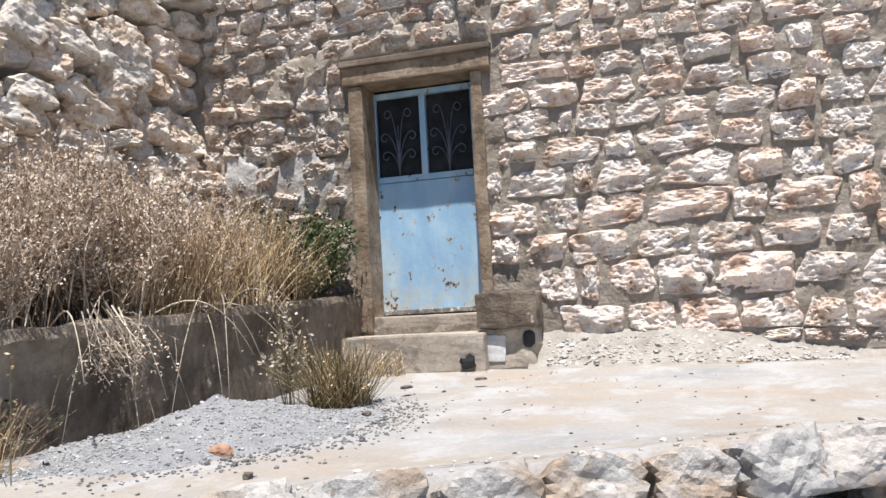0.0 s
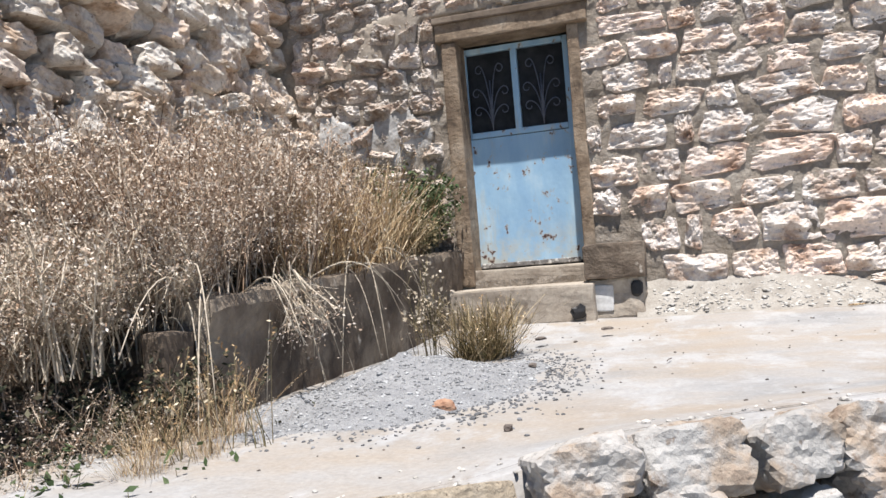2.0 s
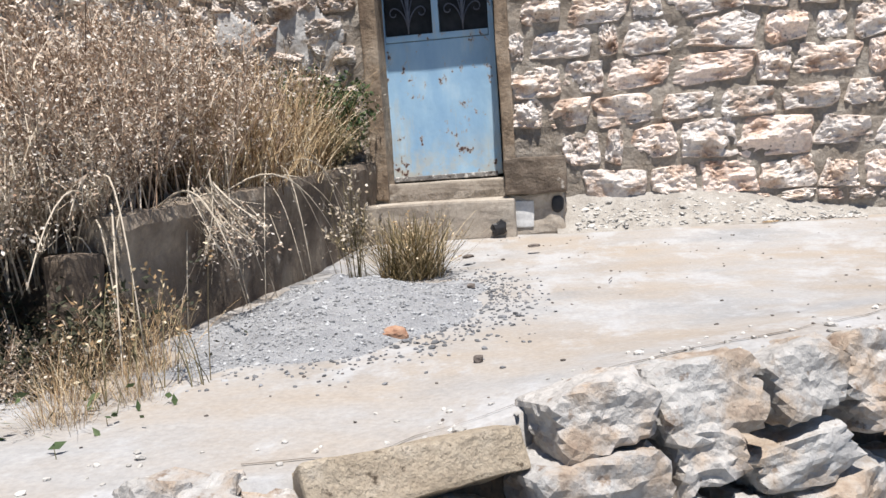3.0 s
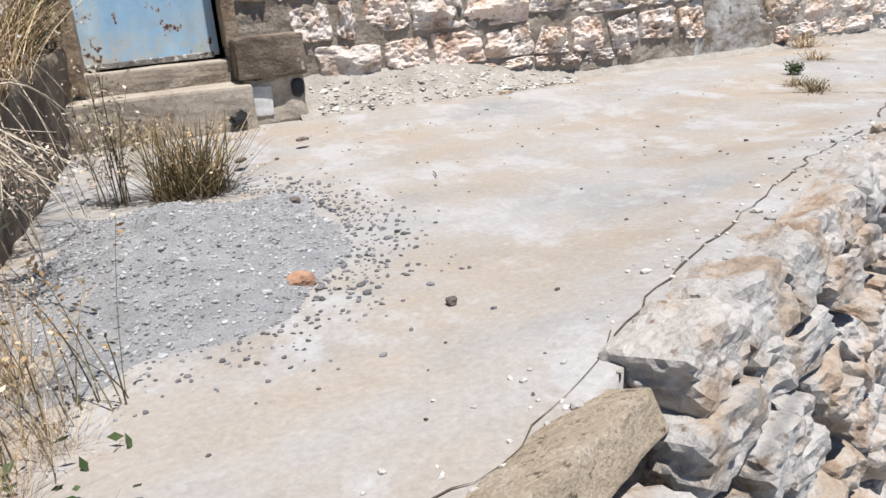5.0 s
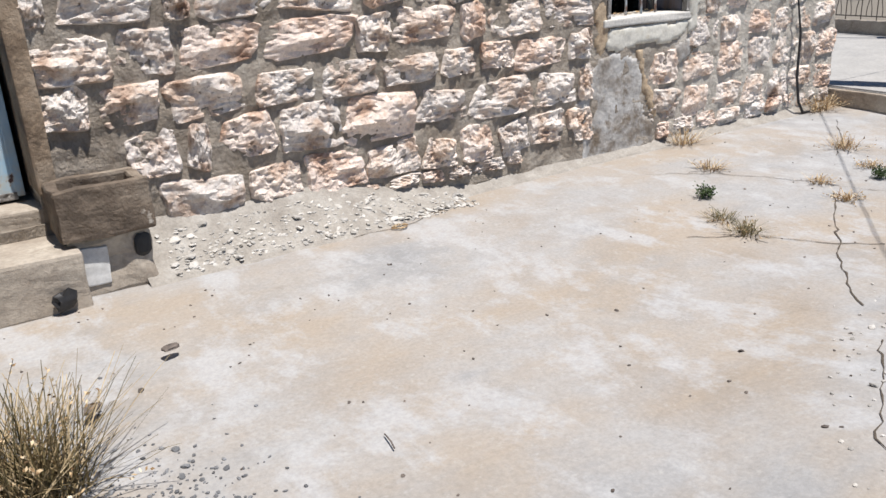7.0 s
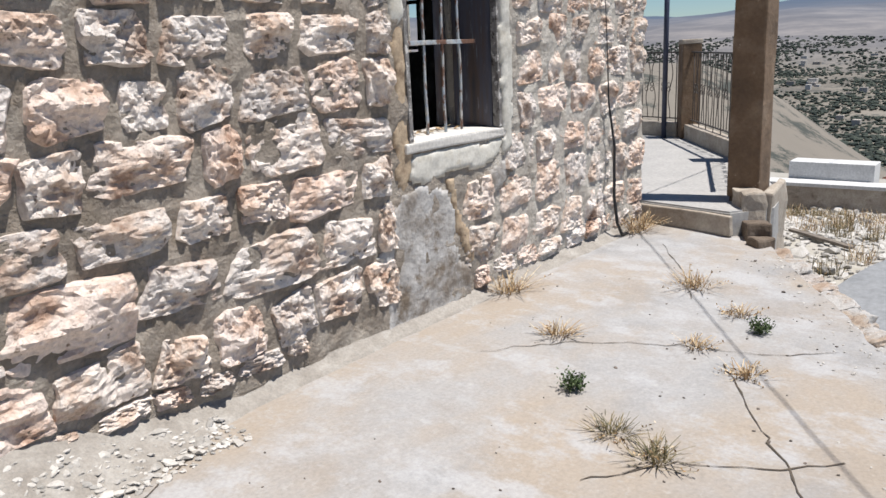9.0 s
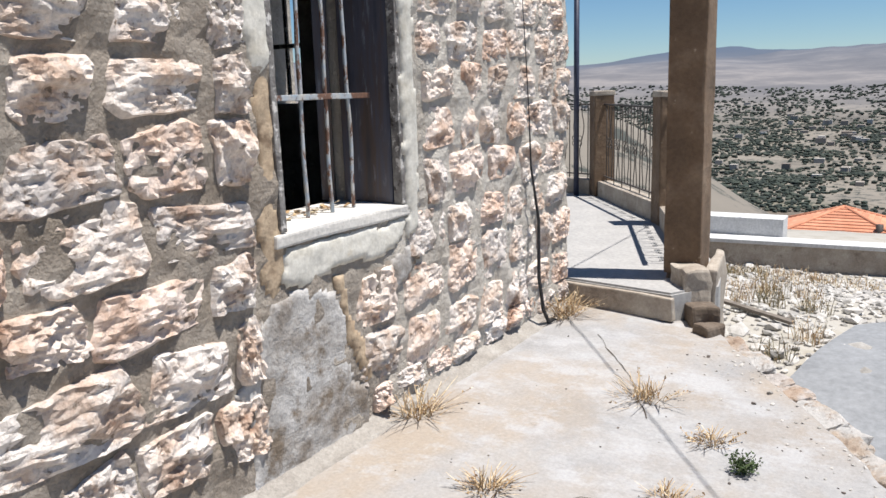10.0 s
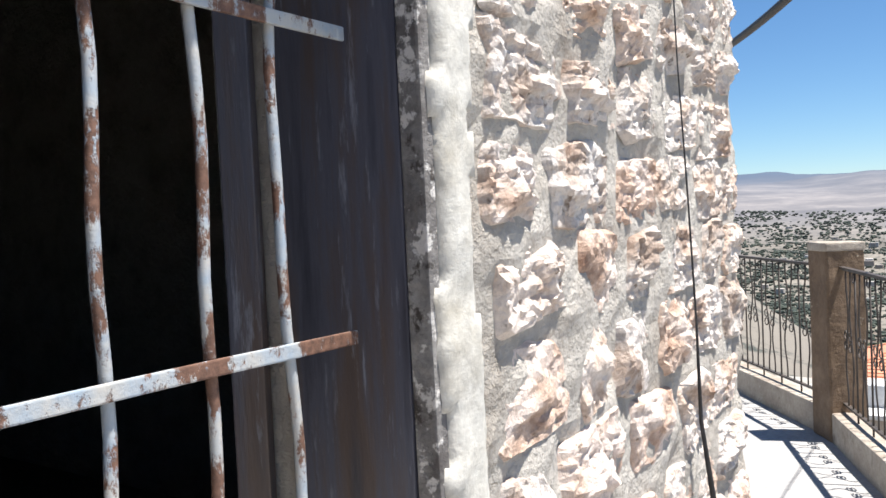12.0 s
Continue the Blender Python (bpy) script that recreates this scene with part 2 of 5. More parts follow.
def door_paint():
    """Sky-blue enamel, sun-bleached and drip-stained, with rust spots where it has chipped."""
    m, nt, b = material("chipped_blue_enamel", 0.55)
    blue = ramp(nt, noise_fac(nt, 5, 5, 0.6, (1, 1, 0.4)), [(0.3, (0.22, 0.39, 0.58)), (0.55, (0.31, 0.49, 0.65)), (0.75, (0.45, 0.59, 0.68))])
    drip = ramp(nt, noise_fac(nt, 9, 6, 0.65, (1, 1, 0.14), offset=3), [(0.56, 0.0), (0.72, 0.7)])
    col = mix(nt, drip, blue, (0.5, 0.46, 0.36))
    geo = nt.nodes.new("ShaderNodeNewGeometry")
    sep = nt.nodes.new("ShaderNodeSeparateXYZ")
    nt.links.new(geo.outputs["Position"], sep.inputs[0])
    low = nt.nodes.new("ShaderNodeMapRange")
    for k, v in zip(("From Min", "From Max", "To Min", "To Max"), (2.72, 2.3, 0.0, 0.9)):
        low.inputs[k].default_value = v
    nt.links.new(sep.outputs["Z"], low.inputs["Value"])
    worn = mix(nt, 1.0, ramp(nt, noise_fac(nt, 7, 6, 0.7, offset=8), [(0.4, 0.0), (0.6, 1.0)]), low.outputs[0], "MULTIPLY")
    col = mix(nt, worn, col, (0.47, 0.45, 0.37))
    spots = ramp(nt, noise_fac(nt, 15, 5, 0.62, (1, 1, 0.8), offset=6), [(0.645, 0.0), (0.665, 1.0)])
    halo = ramp(nt, noise_fac(nt, 15, 5, 0.62, (1, 1, 0.8), offset=6), [(0.6, 0.0), (0.66, 0.8)])
    col = mix(nt, halo, col, (0.42, 0.3, 0.2))
    col = mix(nt, spots, col, (0.07, 0.035, 0.03))
    nt.links.new(col, b.inputs["Base Color"])
    bump(nt, b, [(spots, 0.6, 0.003), (noise_fac(nt, 5, 3), 0.3, 0.02)])
    return m


def slate_wood():
    """Dark blue-grey gloss paint, worn off in upright streaks down to brown timber."""
    m, nt, b = material("slate_painted_wood", 0.55)
    col = ramp(nt, noise_fac(nt, 9, 6, 0.65, (1, 1, 0.1)), [(0.3, (0.035, 0.036, 0.05)), (0.45, (0.085, 0.088, 0.115)), (0.58, (0.095, 0.07, 0.06)), (0.72, (0.05, 0.048, 0.058))])
    f = ramp(nt, noise_fac(nt, 22, 6, 0.7, (1, 1, 0.13), offset=6), [(0.58, 0.0), (0.66, 0.8)])
    col = mix(nt, f, col, (0.22, 0.235, 0.28))
    nt.links.new(col, b.inputs["Base Color"])
    bump(nt, b, [(noise_fac(nt, 22, 6, 0.7, (1, 1, 0.13), offset=6), 0.6, 0.006)])
    return m


def terrace_skin():
    """Worn concrete: bleached, with tan silt, pale grey scour and grit showing through."""
    m, nt, b = material("worn_terrace_concrete", 0.9)
    col = ramp(nt, noise_fac(nt, 1.1, 7, 0.62), [(0.32, (0.245, 0.247, 0.25)), (0.5, (0.33, 0.325, 0.32)), (0.66, (0.285, 0.26, 0.235)), (0.8, (0.25, 0.215, 0.175))])
    silt = ramp(nt, noise_fac(nt, 0.75, 6, 0.6, (1, 1.6, 1), offset=2.5), [(0.42, 0.0), (0.62, 0.75)])
    col = mix(nt, silt, col, (0.335, 0.276, 0.212))
    scour = ramp(nt, noise_fac(nt, 2.2, 7, 0.7, (1.5, 1, 1), offset=12), [(0.5, 0.0), (0.62, 0.75)])
    col = mix(nt, scour, col, (0.395, 0.398, 0.405))
    flecks = ramp(nt, noise_fac(nt, 24, 5, 0.75, offset=31), [(0.56, 0.0), (0.68, 0.4)])
    col = mix(nt, flecks, col, (0.42, 0.41, 0.39))
    dirt = ramp(nt, noise_fac(nt, 6, 8, 0.75, offset=17), [(0.6, 0.0), (0.76, 0.45)])
    col = mix(nt, dirt, col, (0.17, 0.145, 0.115))
    grit = ramp(nt, noise_fac(nt, 55, 4, 0.7, offset=5), [(0.3, 0.82), (0.65, 1.07)])
    col = mix(nt, 0.8, col, grit, "MULTIPLY")
    nt.links.new(col, b.inputs["Base Color"])
    bump(nt, b, [(noise_fac(nt, 6, 6, 0.6, offset=9), 0.35, 0.02), (noise_fac(nt, 75, 5, 0.7), 0.4, 0.005)])
    return m


def straw(name, stops, vary=0.35):
    m, nt, b = material(name, 0.75)
    rnd = nt.nodes.new("ShaderNodeNewGeometry").outputs["Random Per Island"]
    col = ramp(nt, rnd, stops)
    v = ramp(nt, noise_fac(nt, 30, 3, offset=2), [(0.3, 1 - vary), (0.7, 1.1)])
    nt.links.new(mix(nt, 1.0, col, v, "MULTIPLY"), b.inputs["Base Color"])
    b.inputs["Specular IOR Level"].default_value = 0.25
    return m


M_BAR, M_DOOR, M_TERRACE, M_SLATEWOOD = bar_paint(), door_paint(), terrace_skin(), slate_wood()
M_STRAW = straw("dry_straw", [(0.0, (0.14, 0.08, 0.04)), (0.3, (0.36, 0.235, 0.12)), (0.7, (0.6, 0.45, 0.27)), (1.0, (0.78, 0.68, 0.5))])
M_THISTLE = straw("dead_brown_stem", [(0.0, (0.11, 0.065, 0.042)), (0.35, (0.3, 0.2, 0.135)), (0.7, (0.54, 0.42, 0.31)), (1.0, (0.74, 0.64, 0.52))])
M_HEADS = straw("dry_seed_heads", [(0.0, (0.26, 0.17, 0.11)), (0.35, (0.5, 0.385, 0.29)), (0.75, (0.68, 0.59, 0.49)), (1.0, (0.8, 0.74, 0.66))])
# near-black leaf colour puts the hollow's shade into the brush
M_DARKLEAF = straw("shade_dark_leaf", [(0.0, (0.02, 0.022, 0.013)), (0.7, (0.05, 0.055, 0.03)), (1.0, (0.16, 0.14, 0.09))])
M_PALE = straw("bleached_stem", [(0.0, (0.4, 0.33, 0.24)), (1.0, (0.64, 0.57, 0.47))])
M_LEAF = straw("dusty_green_leaf", [(0.0, (0.035, 0.06, 0.022)), (0.6, (0.075, 0.115, 0.045)), (1.0, (0.13, 0.17, 0.08))])
M_TUFT = straw("yellowing_grass", [(0.0, (0.06, 0.055, 0.025)), (0.4, (0.17, 0.13, 0.06)), (0.75, (0.36, 0.27, 0.15)), (1.0, (0.52, 0.42, 0.27))])
M_OLIVE = straw("half_dry_green", [(0.0, (0.07, 0.07, 0.035)), (0.5, (0.19, 0.16, 0.085)), (1.0, (0.38, 0.3, 0.18))])


# ---------- mesh helpers ----------
def mesh_of(name, verts, faces, mat, smooth=False):
    me = bpy.data.meshes.new(name)
    me.from_pydata([tuple(v) for v in verts], [], faces)
    me.materials.append(mat)
    if smooth:
        me.polygons.foreach_set("use_smooth", [True] * len(me.polygons))
    me.update()
    return me


def part(name, bm, mat, parent=None, label="", smooth=False):
    """Links a bmesh (or a ready mesh) as one object under its thing."""
    if isinstance(bm, bpy.types.Mesh):
        me = bm
    else:
        me = bpy.data.meshes.new(name)
        bmesh.ops.recalc_face_normals(bm, faces=bm.faces)
        bm.to_mesh(me)
        bm.free()
        me.materials.append(mat)
        if smooth:
            me.polygons.foreach_set("use_smooth", [True] * len(me.polygons))
    ob = new(name, me)
    if parent:
        ob.parent = parent
    if label:
        tagged(ob, label)
    return ob


def thing(name, at, label, category, group="", kind=""):
    e = tagged(new(name), label, category, group, kind)
    e.matrix_world = Matrix.Translation(at)
    e.empty_display_size = 0.1
    return e


def block(size, at=(0, 0, 0), bevel=0.01, jitter=0.0, cuts=0, rot=None, seed=0):
    """A box with softened, slightly uneven edges."""
    bm = bmesh.new()
    bmesh.ops.create_cube(bm, size=1, matrix=Matrix.Diagonal((*size, 1)))
    if bevel:
        bmesh.ops.bevel(bm, geom=bm.edges[:], offset=bevel, segments=2, affect="EDGES", profile=0.6)
    if cuts:
        bmesh.ops.subdivide_edges(bm, edges=[e for e in bm.edges if e.calc_length() > 0.08], cuts=cuts, use_grid_fill=True)
    if jitter:
        for v in bm.verts:
            v.co += noise.noise_vector((v.co + Vector((seed * 3.7, seed, 1.3))) * 7) * jitter
    m = Matrix.Translation(at) @ (rot or Matrix())
    bmesh.ops.transform(bm, matrix=m, verts=bm.verts)
    return bm


def tube_data(pts, radii, sides=6, closed_ends=True):
    """Vertices and faces of a tube along pts."""
    verts, faces = [], []
    n = len(pts)
    for i, p in enumerate(pts):
        p = Vector(p)
        a = Vector(pts[max(i - 1, 0)])
        c = Vector(pts[min(i + 1, n - 1)])
        d = (c - a)
        d = d.normalized() if d.length > 1e-9 else Vector((0, 0, 1))
        s = d.orthogonal().normalized() if abs(d.z) > 0.95 else d.cross(Vector((0, 0, 1))).normalized()
        u = s.cross(d)
        r = radii[i] if isinstance(radii, (list, tuple)) else radii
        for k in range(sides):
            w = 2 * math.pi * k / sides
            verts.append(p + s * (math.cos(w) * r) + u * (math.sin(w) * r))
    for i in range(n - 1):
        for k in range(sides):
            a, b2 = i * sides + k, i * sides + (k + 1) % sides
            faces.append((a, b2, b2 + sides, a + sides))
    if closed_ends:
        faces.append(tuple(range(sides))[::-1])
        faces.append(tuple((n - 1) * sides + k for k in range(sides)))
    return verts, faces


def tube(name, pts, radii, mat, sides=8):
    v, f = tube_data(pts, radii, sides)
    return mesh_of(name, v, f, mat, True)


def joined(name, lumps, mat, smooth=False):
    """One mesh out of many (verts, faces) lumps."""
    verts, faces = [], []
    for v, f in lumps:
        o = len(verts)
        verts.extend(v)
        faces.extend([tuple(i + o for i in q) for q in f])
    return mesh_of(name, verts, faces, mat, smooth)


def rock_data(seed, level=3, chips=9, rough=0.06, boxy=0.5, front=False, corner=0.66):
    """A broken stone about 1 x 1 x 1: a box knocked into facets, with a rough skin."""
    rnd = random.Random(seed)
    bm = bmesh.new()
    bmesh.ops.create_icosphere(bm, subdivisions=level, radius=1)
    planes = [(Vector(a), boxy * rnd.uniform(0.88, 1.06)) for a in ((1, 0, 0), (-1, 0, 0), (0, 1, 0), (0, -1, 0), (0, 0, 1), (0, 0, -1))]
    planes = [((n + Vector([rnd.uniform(-0.16, 0.16) for _ in range(3)])).normalized(), d) for n, d in planes]
    for _ in range(chips):
        n = Vector([rnd.gauss(0, 1) for _ in range(3)]).normalized()
        planes.append((n, rnd.uniform(0.52, 0.7)))
    off = Vector((seed * 1.71, seed * 0.37, seed * 2.3))
    for v in bm.verts:
        d = v.co.normalized()
        r = min(p / max(n.dot(d), 1e-3) for n, p in planes)
        q = d * min(r, corner + 0.05 * noise.noise(d * 2 + off))
        k = noise.noise(q * 3.2 + off) * rough * 1.3 + noise.noise(q * 8 + off) * rough * 0.7 - abs(noise.noise(q * 5 + off * 2)) * rough * 0.6 + noise.noise(q * 17 + off) * rough * 0.35
        v.co = q + d * k
    if front:
        bmesh.ops.delete(bm, geom=[v for v in bm.verts if v.co.y > 0.3], context="VERTS")
    bm.verts.index_update()
    verts = [v.co.copy() for v in bm.verts]
    faces = [tuple(v.index for v in f.verts) for f in bm.faces]
    bm.free()
    return verts, faces


def ashlar_data(seed):
    """The rough face of a hammer-dressed block: uneven outline, a sloping upper face, an undercut break below, knocked corners. x, z within half a unit, y to -1."""
    rnd = random.Random(seed)
    nx, nz = 22, 18
    ridge, tilt = rnd.uniform(-0.2, 0.1), rnd.uniform(-0.3, 0.3)
    up, down = rnd.uniform(0.4, 1.1), rnd.uniform(1.3, 3.2)
    xr, side = rnd.uniform(-0.3, 0.3), rnd.uniform(0.3, 1.0)
    cuts = [(rnd.uniform(-0.4, 0.4), rnd.uniform(-0.4, 0.4), rnd.uniform(0, 6.28), rnd.uniform(1.2, 3.4)) for _ in range(5)]
    rim = [(math.radians(a + rnd.uniform(-14, 14)), rnd.uniform(0.46, 0.53)) for a in (0, 90, 180, 270)]
    rim += [(math.radians(a + rnd.uniform(-18, 18)), rnd.uniform(0.58, 0.72)) for a in (45, 135, 225, 315)]
    off = Vector((seed * 1.7, seed * 0.31, seed * 2.9))
    verts = []
    for j in range(nz + 1):
        for i in range(nx + 1):
            u, v = 2 * i / nx - 1, 2 * j / nz - 1
            m, a = max(abs(u), abs(v)), math.atan2(v, u)
            reach = min(d / max(math.cos(a - b), 0.05) for b, d in rim) * (1 + 0.09 * noise.noise(Vector((math.cos(a) * 2.2, math.sin(a) * 2.2, seed)) + off))
            x, z = math.cos(a) * reach * m, math.sin(a) * reach * m
            r = z - ridge - tilt * x + 0.12 * noise.noise(Vector((x * 4, 3, seed)))
            h = 1.0 - (up * r if r > 0 else -down * r) - side * max(0, abs(x - xr) - 0.12)
            for cx, cz, ca, cs in cuts:
                d = (x - cx) * math.cos(ca) + (z - cz) * math.sin(ca)
                h = min(h, 1.0 - cs * max(0, d - 0.1))
            q = Vector((x * 4, h, z * 4)) + off
            h = max(h, 0.3) + 0.2 * noise.noise(q) + 0.16 * noise.noise(q * 2.3) - 0.24 * abs(noise.noise(q * 1.6)) + 0.09 * noise.noise(q * 5)
            edge = min(1.0, (1 - m) / 0.1)
            verts.append((x, 0.25 - edge ** 0.55 * (h + 0.25), z))
    w = nx + 1
    return verts, [(j * w + i, j * w + i + 1, (j + 1) * w + i + 1, (j + 1) * w + i) for j in range(nz) for i in range(nx)]


def rock_set(name, count, mat, level=3, seed=0, **kw):
    return [mesh_of(name, *rock_data(seed + i, level, **kw), mat) for i in range(count)]


def place(name, me, parent, at, size, rot=(0, 0, 0)):
    ob = new(name, me)
    ob.parent = parent
    ob.matrix_basis = pose(*at, *rot) @ Matrix.Diagonal((*size, 1))
    return ob


# ---------- the lie of the land ----------
EDGE = ((-3.2, 1.45), (-2.4, 1.76), (-1.9, 1.93), (-1.6, 2.0), (-1.2, 2.27), (-0.64, 2.62), (-0.3, 2.84), (0.4, 3.3), (1.2, 3.7), (3.3, 4.35), (4.2, 4.85), (5.5, 5.65))


def edge_y(x):
    for (a, b), (c, d) in zip(EDGE, EDGE[1:]):
        if x <= c:
            return b + (d - b) * (x - a) / (c - a)
    return EDGE[-1][1]


def smooth(a, b, x):
    t = min(max((x - a) / (b - a), 0.0), 1.0)
    return t * t * (3 - 2 * t)


def terrace_z(x, y):
    z = 1.79 + 0.06 * smooth(5.0, 6.5, y) + 0.07 * smooth(0.8, 0.05, y - edge_y(x)) * smooth(-1.5, -0.8, x) * smooth(1.8, 0.6, x)
    return z + 0.02 * noise.noise(Vector((x * 0.8, y * 0.8, 3))) + 0.005 * noise.noise(Vector((x * 5, y * 5, 7)))


def land_z(x, y):
    """Road level by the terrace, the rocky verge, and the valley beyond with the hills on its far side."""
    near = 0.75 + 0.55 * math.exp(-((x + 2.6) ** 2 / 1.2 + (y - 1.3) ** 2)) + 0.62 * smooth(0.5, 6.5, x)
    near += 1.2 * smooth(-4, -9, x)
    near -= 0.98 * smooth(7, 14, x)
    d = x - 15.5
    r = math.hypot(max(d, 0), (y - 6) * 0.35)
    fall = -15 * smooth(0, 48, d) - 105 * smooth(45, 520, r) * smooth(0, 60, d)
    fall += 26 * smooth(900, 2000, r)
    hills = 0.0
    if r > 600:
        n = noise.fractal(Vector((x * 0.0011, y * 0.0011, 2.2)), 1.0, 2.0, 5)
        hills = (205 + 40 * n + 34 * noise.noise(Vector((y * 0.0016, 5, 1)))) * smooth(1700, 3400, r)
        hills += 9 * noise.fractal(Vector((x * 0.004, y * 0.004, 8)), 1.0, 2.0, 4) * smooth(600, 1100, r)
    spur = 22 * math.exp(-(((x - 150) / 70) ** 2 + ((y - 60) / 26) ** 2))
    small = 0.05 * noise.noise(Vector((x * 0.9, y * 0.9, 0))) if r < 60 else 0.0
    return near + fall + hills + spur + small


def land_skin():
    """Pale stony verge, then the far valley: dry slopes, fields, scrub, and hills tinted blue for haze."""
    m, nt, b = material("stony_land", 0.95)
    near = ramp(nt, noise_fac(nt, 1.3, 7, 0.65), [(0.3, (0.3, 0.275, 0.225)), (0.55, (0.4, 0.38, 0.34)), (0.75, (0.27, 0.23, 0.15))])
    far = ramp(nt, noise_fac(nt, 0.006, 8, 0.6, offset=40), [(0.3, (0.11, 0.1, 0.085)), (0.45, (0.17, 0.152, 0.126)), (0.6, (0.225, 0.2, 0.164)), (0.75, (0.14, 0.126, 0.105))])
    scrub = ramp(nt, noise_fac(nt, 0.07, 8, 0.78, offset=90), [(0.52, 0.0), (0.58, 0.9)])
    far = mix(nt, scrub, far, (0.032, 0.04, 0.034))
    field = nt.nodes.new("ShaderNodeTexVoronoi")
    field.inputs["Scale"].default_value = 0.011
    geo = nt.nodes.new("ShaderNodeNewGeometry")
    nt.links.new(geo.outputs["Position"], field.inputs["Vector"])
    sep0 = nt.nodes.new("ShaderNodeSeparateColor")
    nt.links.new(field.outputs["Color"], sep0.inputs[0])
    crops = ramp(nt, sep0.outputs[0], [(0.0, (0.11, 0.07, 0.05)), (0.3, (0.19, 0.155, 0.095)), (0.55, (0.06, 0.08, 0.035)), (0.8, (0.16, 0.135, 0.09)), (1.0, (0.09, 0.065, 0.05))])
    sep = nt.nodes.new("ShaderNodeSeparateXYZ")
    nt.links.new(geo.outputs["Position"], sep.inputs[0])

    def along(lo, hi):
        r = nt.nodes.new("ShaderNodeMapRange")
        r.inputs["From Min"].default_value, r.inputs["From Max"].default_value = lo, hi
        nt.links.new(sep.outputs["X"], r.inputs["Value"])
        return r.outputs[0]
    far = mix(nt, mix(nt, 1.0, along(380, 450), along(900, 760), "MULTIPLY"), far, crops)
    # lilac-grey hills and the blue beyond them carry distance haze as colour
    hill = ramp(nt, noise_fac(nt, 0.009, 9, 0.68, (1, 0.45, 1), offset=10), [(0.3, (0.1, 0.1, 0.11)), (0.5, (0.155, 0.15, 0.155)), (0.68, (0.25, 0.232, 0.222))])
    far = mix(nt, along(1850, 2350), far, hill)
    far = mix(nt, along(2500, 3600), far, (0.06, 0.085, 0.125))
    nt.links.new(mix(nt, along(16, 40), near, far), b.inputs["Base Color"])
    bump(nt, b, [(noise_fac(nt, 9, 6, 0.7), 0.6, 0.03)])
    return m


def sheet(name, xs, ys, fn, mat, smooth_shade=True):
    verts = [(x, y, fn(x, y)) for y in ys for x in xs]
    n = len(xs)
    faces = [(j * n + i, j * n + i + 1, (j + 1) * n + i + 1, (j + 1) * n + i) for j in range(len(ys) - 1) for i in range(n - 1)]
    return mesh_of(name, verts, faces, mat, smooth_shade)


def spread(near_lo, near_hi, step, far_lo, far_hi, grow):
    """Coordinates that are close near the place and widen towards the horizon."""
    mid = [near_lo + step * i for i in range(int((near_hi - near_lo) / step) + 1)]
    up, s, v = [], step, mid[-1]
    while v < far_hi:
        s *= grow
        v += s
        up.append(min(v, far_hi))
    down, s, v = [], step, mid[0]
    while v > far_lo:
        s *= grow
        v -= s
        down.append(max(v, far_lo))
    return down[::-1] + mid + up


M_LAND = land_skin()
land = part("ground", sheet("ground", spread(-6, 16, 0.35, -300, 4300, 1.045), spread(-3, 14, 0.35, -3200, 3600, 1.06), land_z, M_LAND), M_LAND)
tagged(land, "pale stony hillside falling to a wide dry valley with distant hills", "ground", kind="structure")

# lane below the terrace, bending away downhill
LANE = [Vector(p) for p in ((-6, -2.2, 0), (-2, -0.4, 0), (0, 1.0, 0), (2.2, 2.6, 0), (4.4, 3.85, 0), (5.7, 4.35, 0), (7.2, 4.1, 0), (9, 2.6, 0), (11, -0.5, 0), (12.5, -4, 0))]
road_v, road_f = [], []
for i, p in enumerate(LANE):
    d = (LANE[min(i + 1, 9)] - LANE[max(i - 1, 0)]).normalized()
    side = Vector((-d.y, d.x, 0))
    for k in range(7):
        q = p + side * (k - 3) * 0.32
        road_v.append((q.x, q.y, land_z(q.x, q.y) + 0.045))
for i in range(9):
    for k in range(6):
        a = i * 7 + k
        road_f.append((a + 1, a, a + 7, a + 8))
bm = bmesh.new()
rvs = [bm.verts.new(v) for v in road_v]
for f in road_f:
    bm.faces.new([rvs[k] for k in f])
bmesh.ops.subdivide_edges(bm, edges=bm.edges[:], cuts=5, use_grid_fill=True, smooth=0.6)
for v in bm.verts:
    v.co.z = land_z(v.co.x, v.co.y) + 0.045
tagged(part("road", bm, M_ROAD, smooth=True), "narrow grey asphalt lane below the stone terrace", "road", kind="structure")

# terrace slab
TX = [-2.9 + 8.55 * i / 170 for i in range(171)]
TV = [j / 110 for j in range(111)]
tv, tf = [], []
for v in TV:
    for x in TX:
        y0 = edge_y(x) + 0.035 * noise.noise(Vector((x * 6, 2, 5)))
        y = y0 + (6.83 - y0) * v
        tv.append((x, y, terrace_z(x, y)))
n = len(TX)
for j in range(110):
    for i in range(n - 1):
        tf.append((j * n + i, j * n + i + 1, (j + 1) * n + i + 1, (j + 1) * n + i))
base = len(tv)
for i in range(n):
    x, y, z = tv[i]
    tv.append((x, y + 0.01, z - 0.13))
    tv.append((x, y + 0.3, 0.6))
for i in range(n - 1):
    tf.append((i + 1, i, base + 2 * i, base + 2 * i + 2))
    tf.append((base + 2 * i + 2, base + 2 * i, base + 2 * i + 1, base + 2 * i + 3))
terrace = tagged(part("pavement", mesh_of("pavement", tv, tf, M_TERRACE, True), M_TERRACE), "sun-bleached cracked concrete terrace in front of the house", "terrace", kind="structure")


# ---------- house ----------
WALL_Y, THICK = 6.78, 0.46
HX0, HX1, HY1, HZ0, HZ1 = -4.3, 5.62, 12.2, 1.3, 6.1
DOOR = (-2.44, -1.46, 2.2, 4.27)
WIN = (2.56, 3.48, 2.86, 4.5)


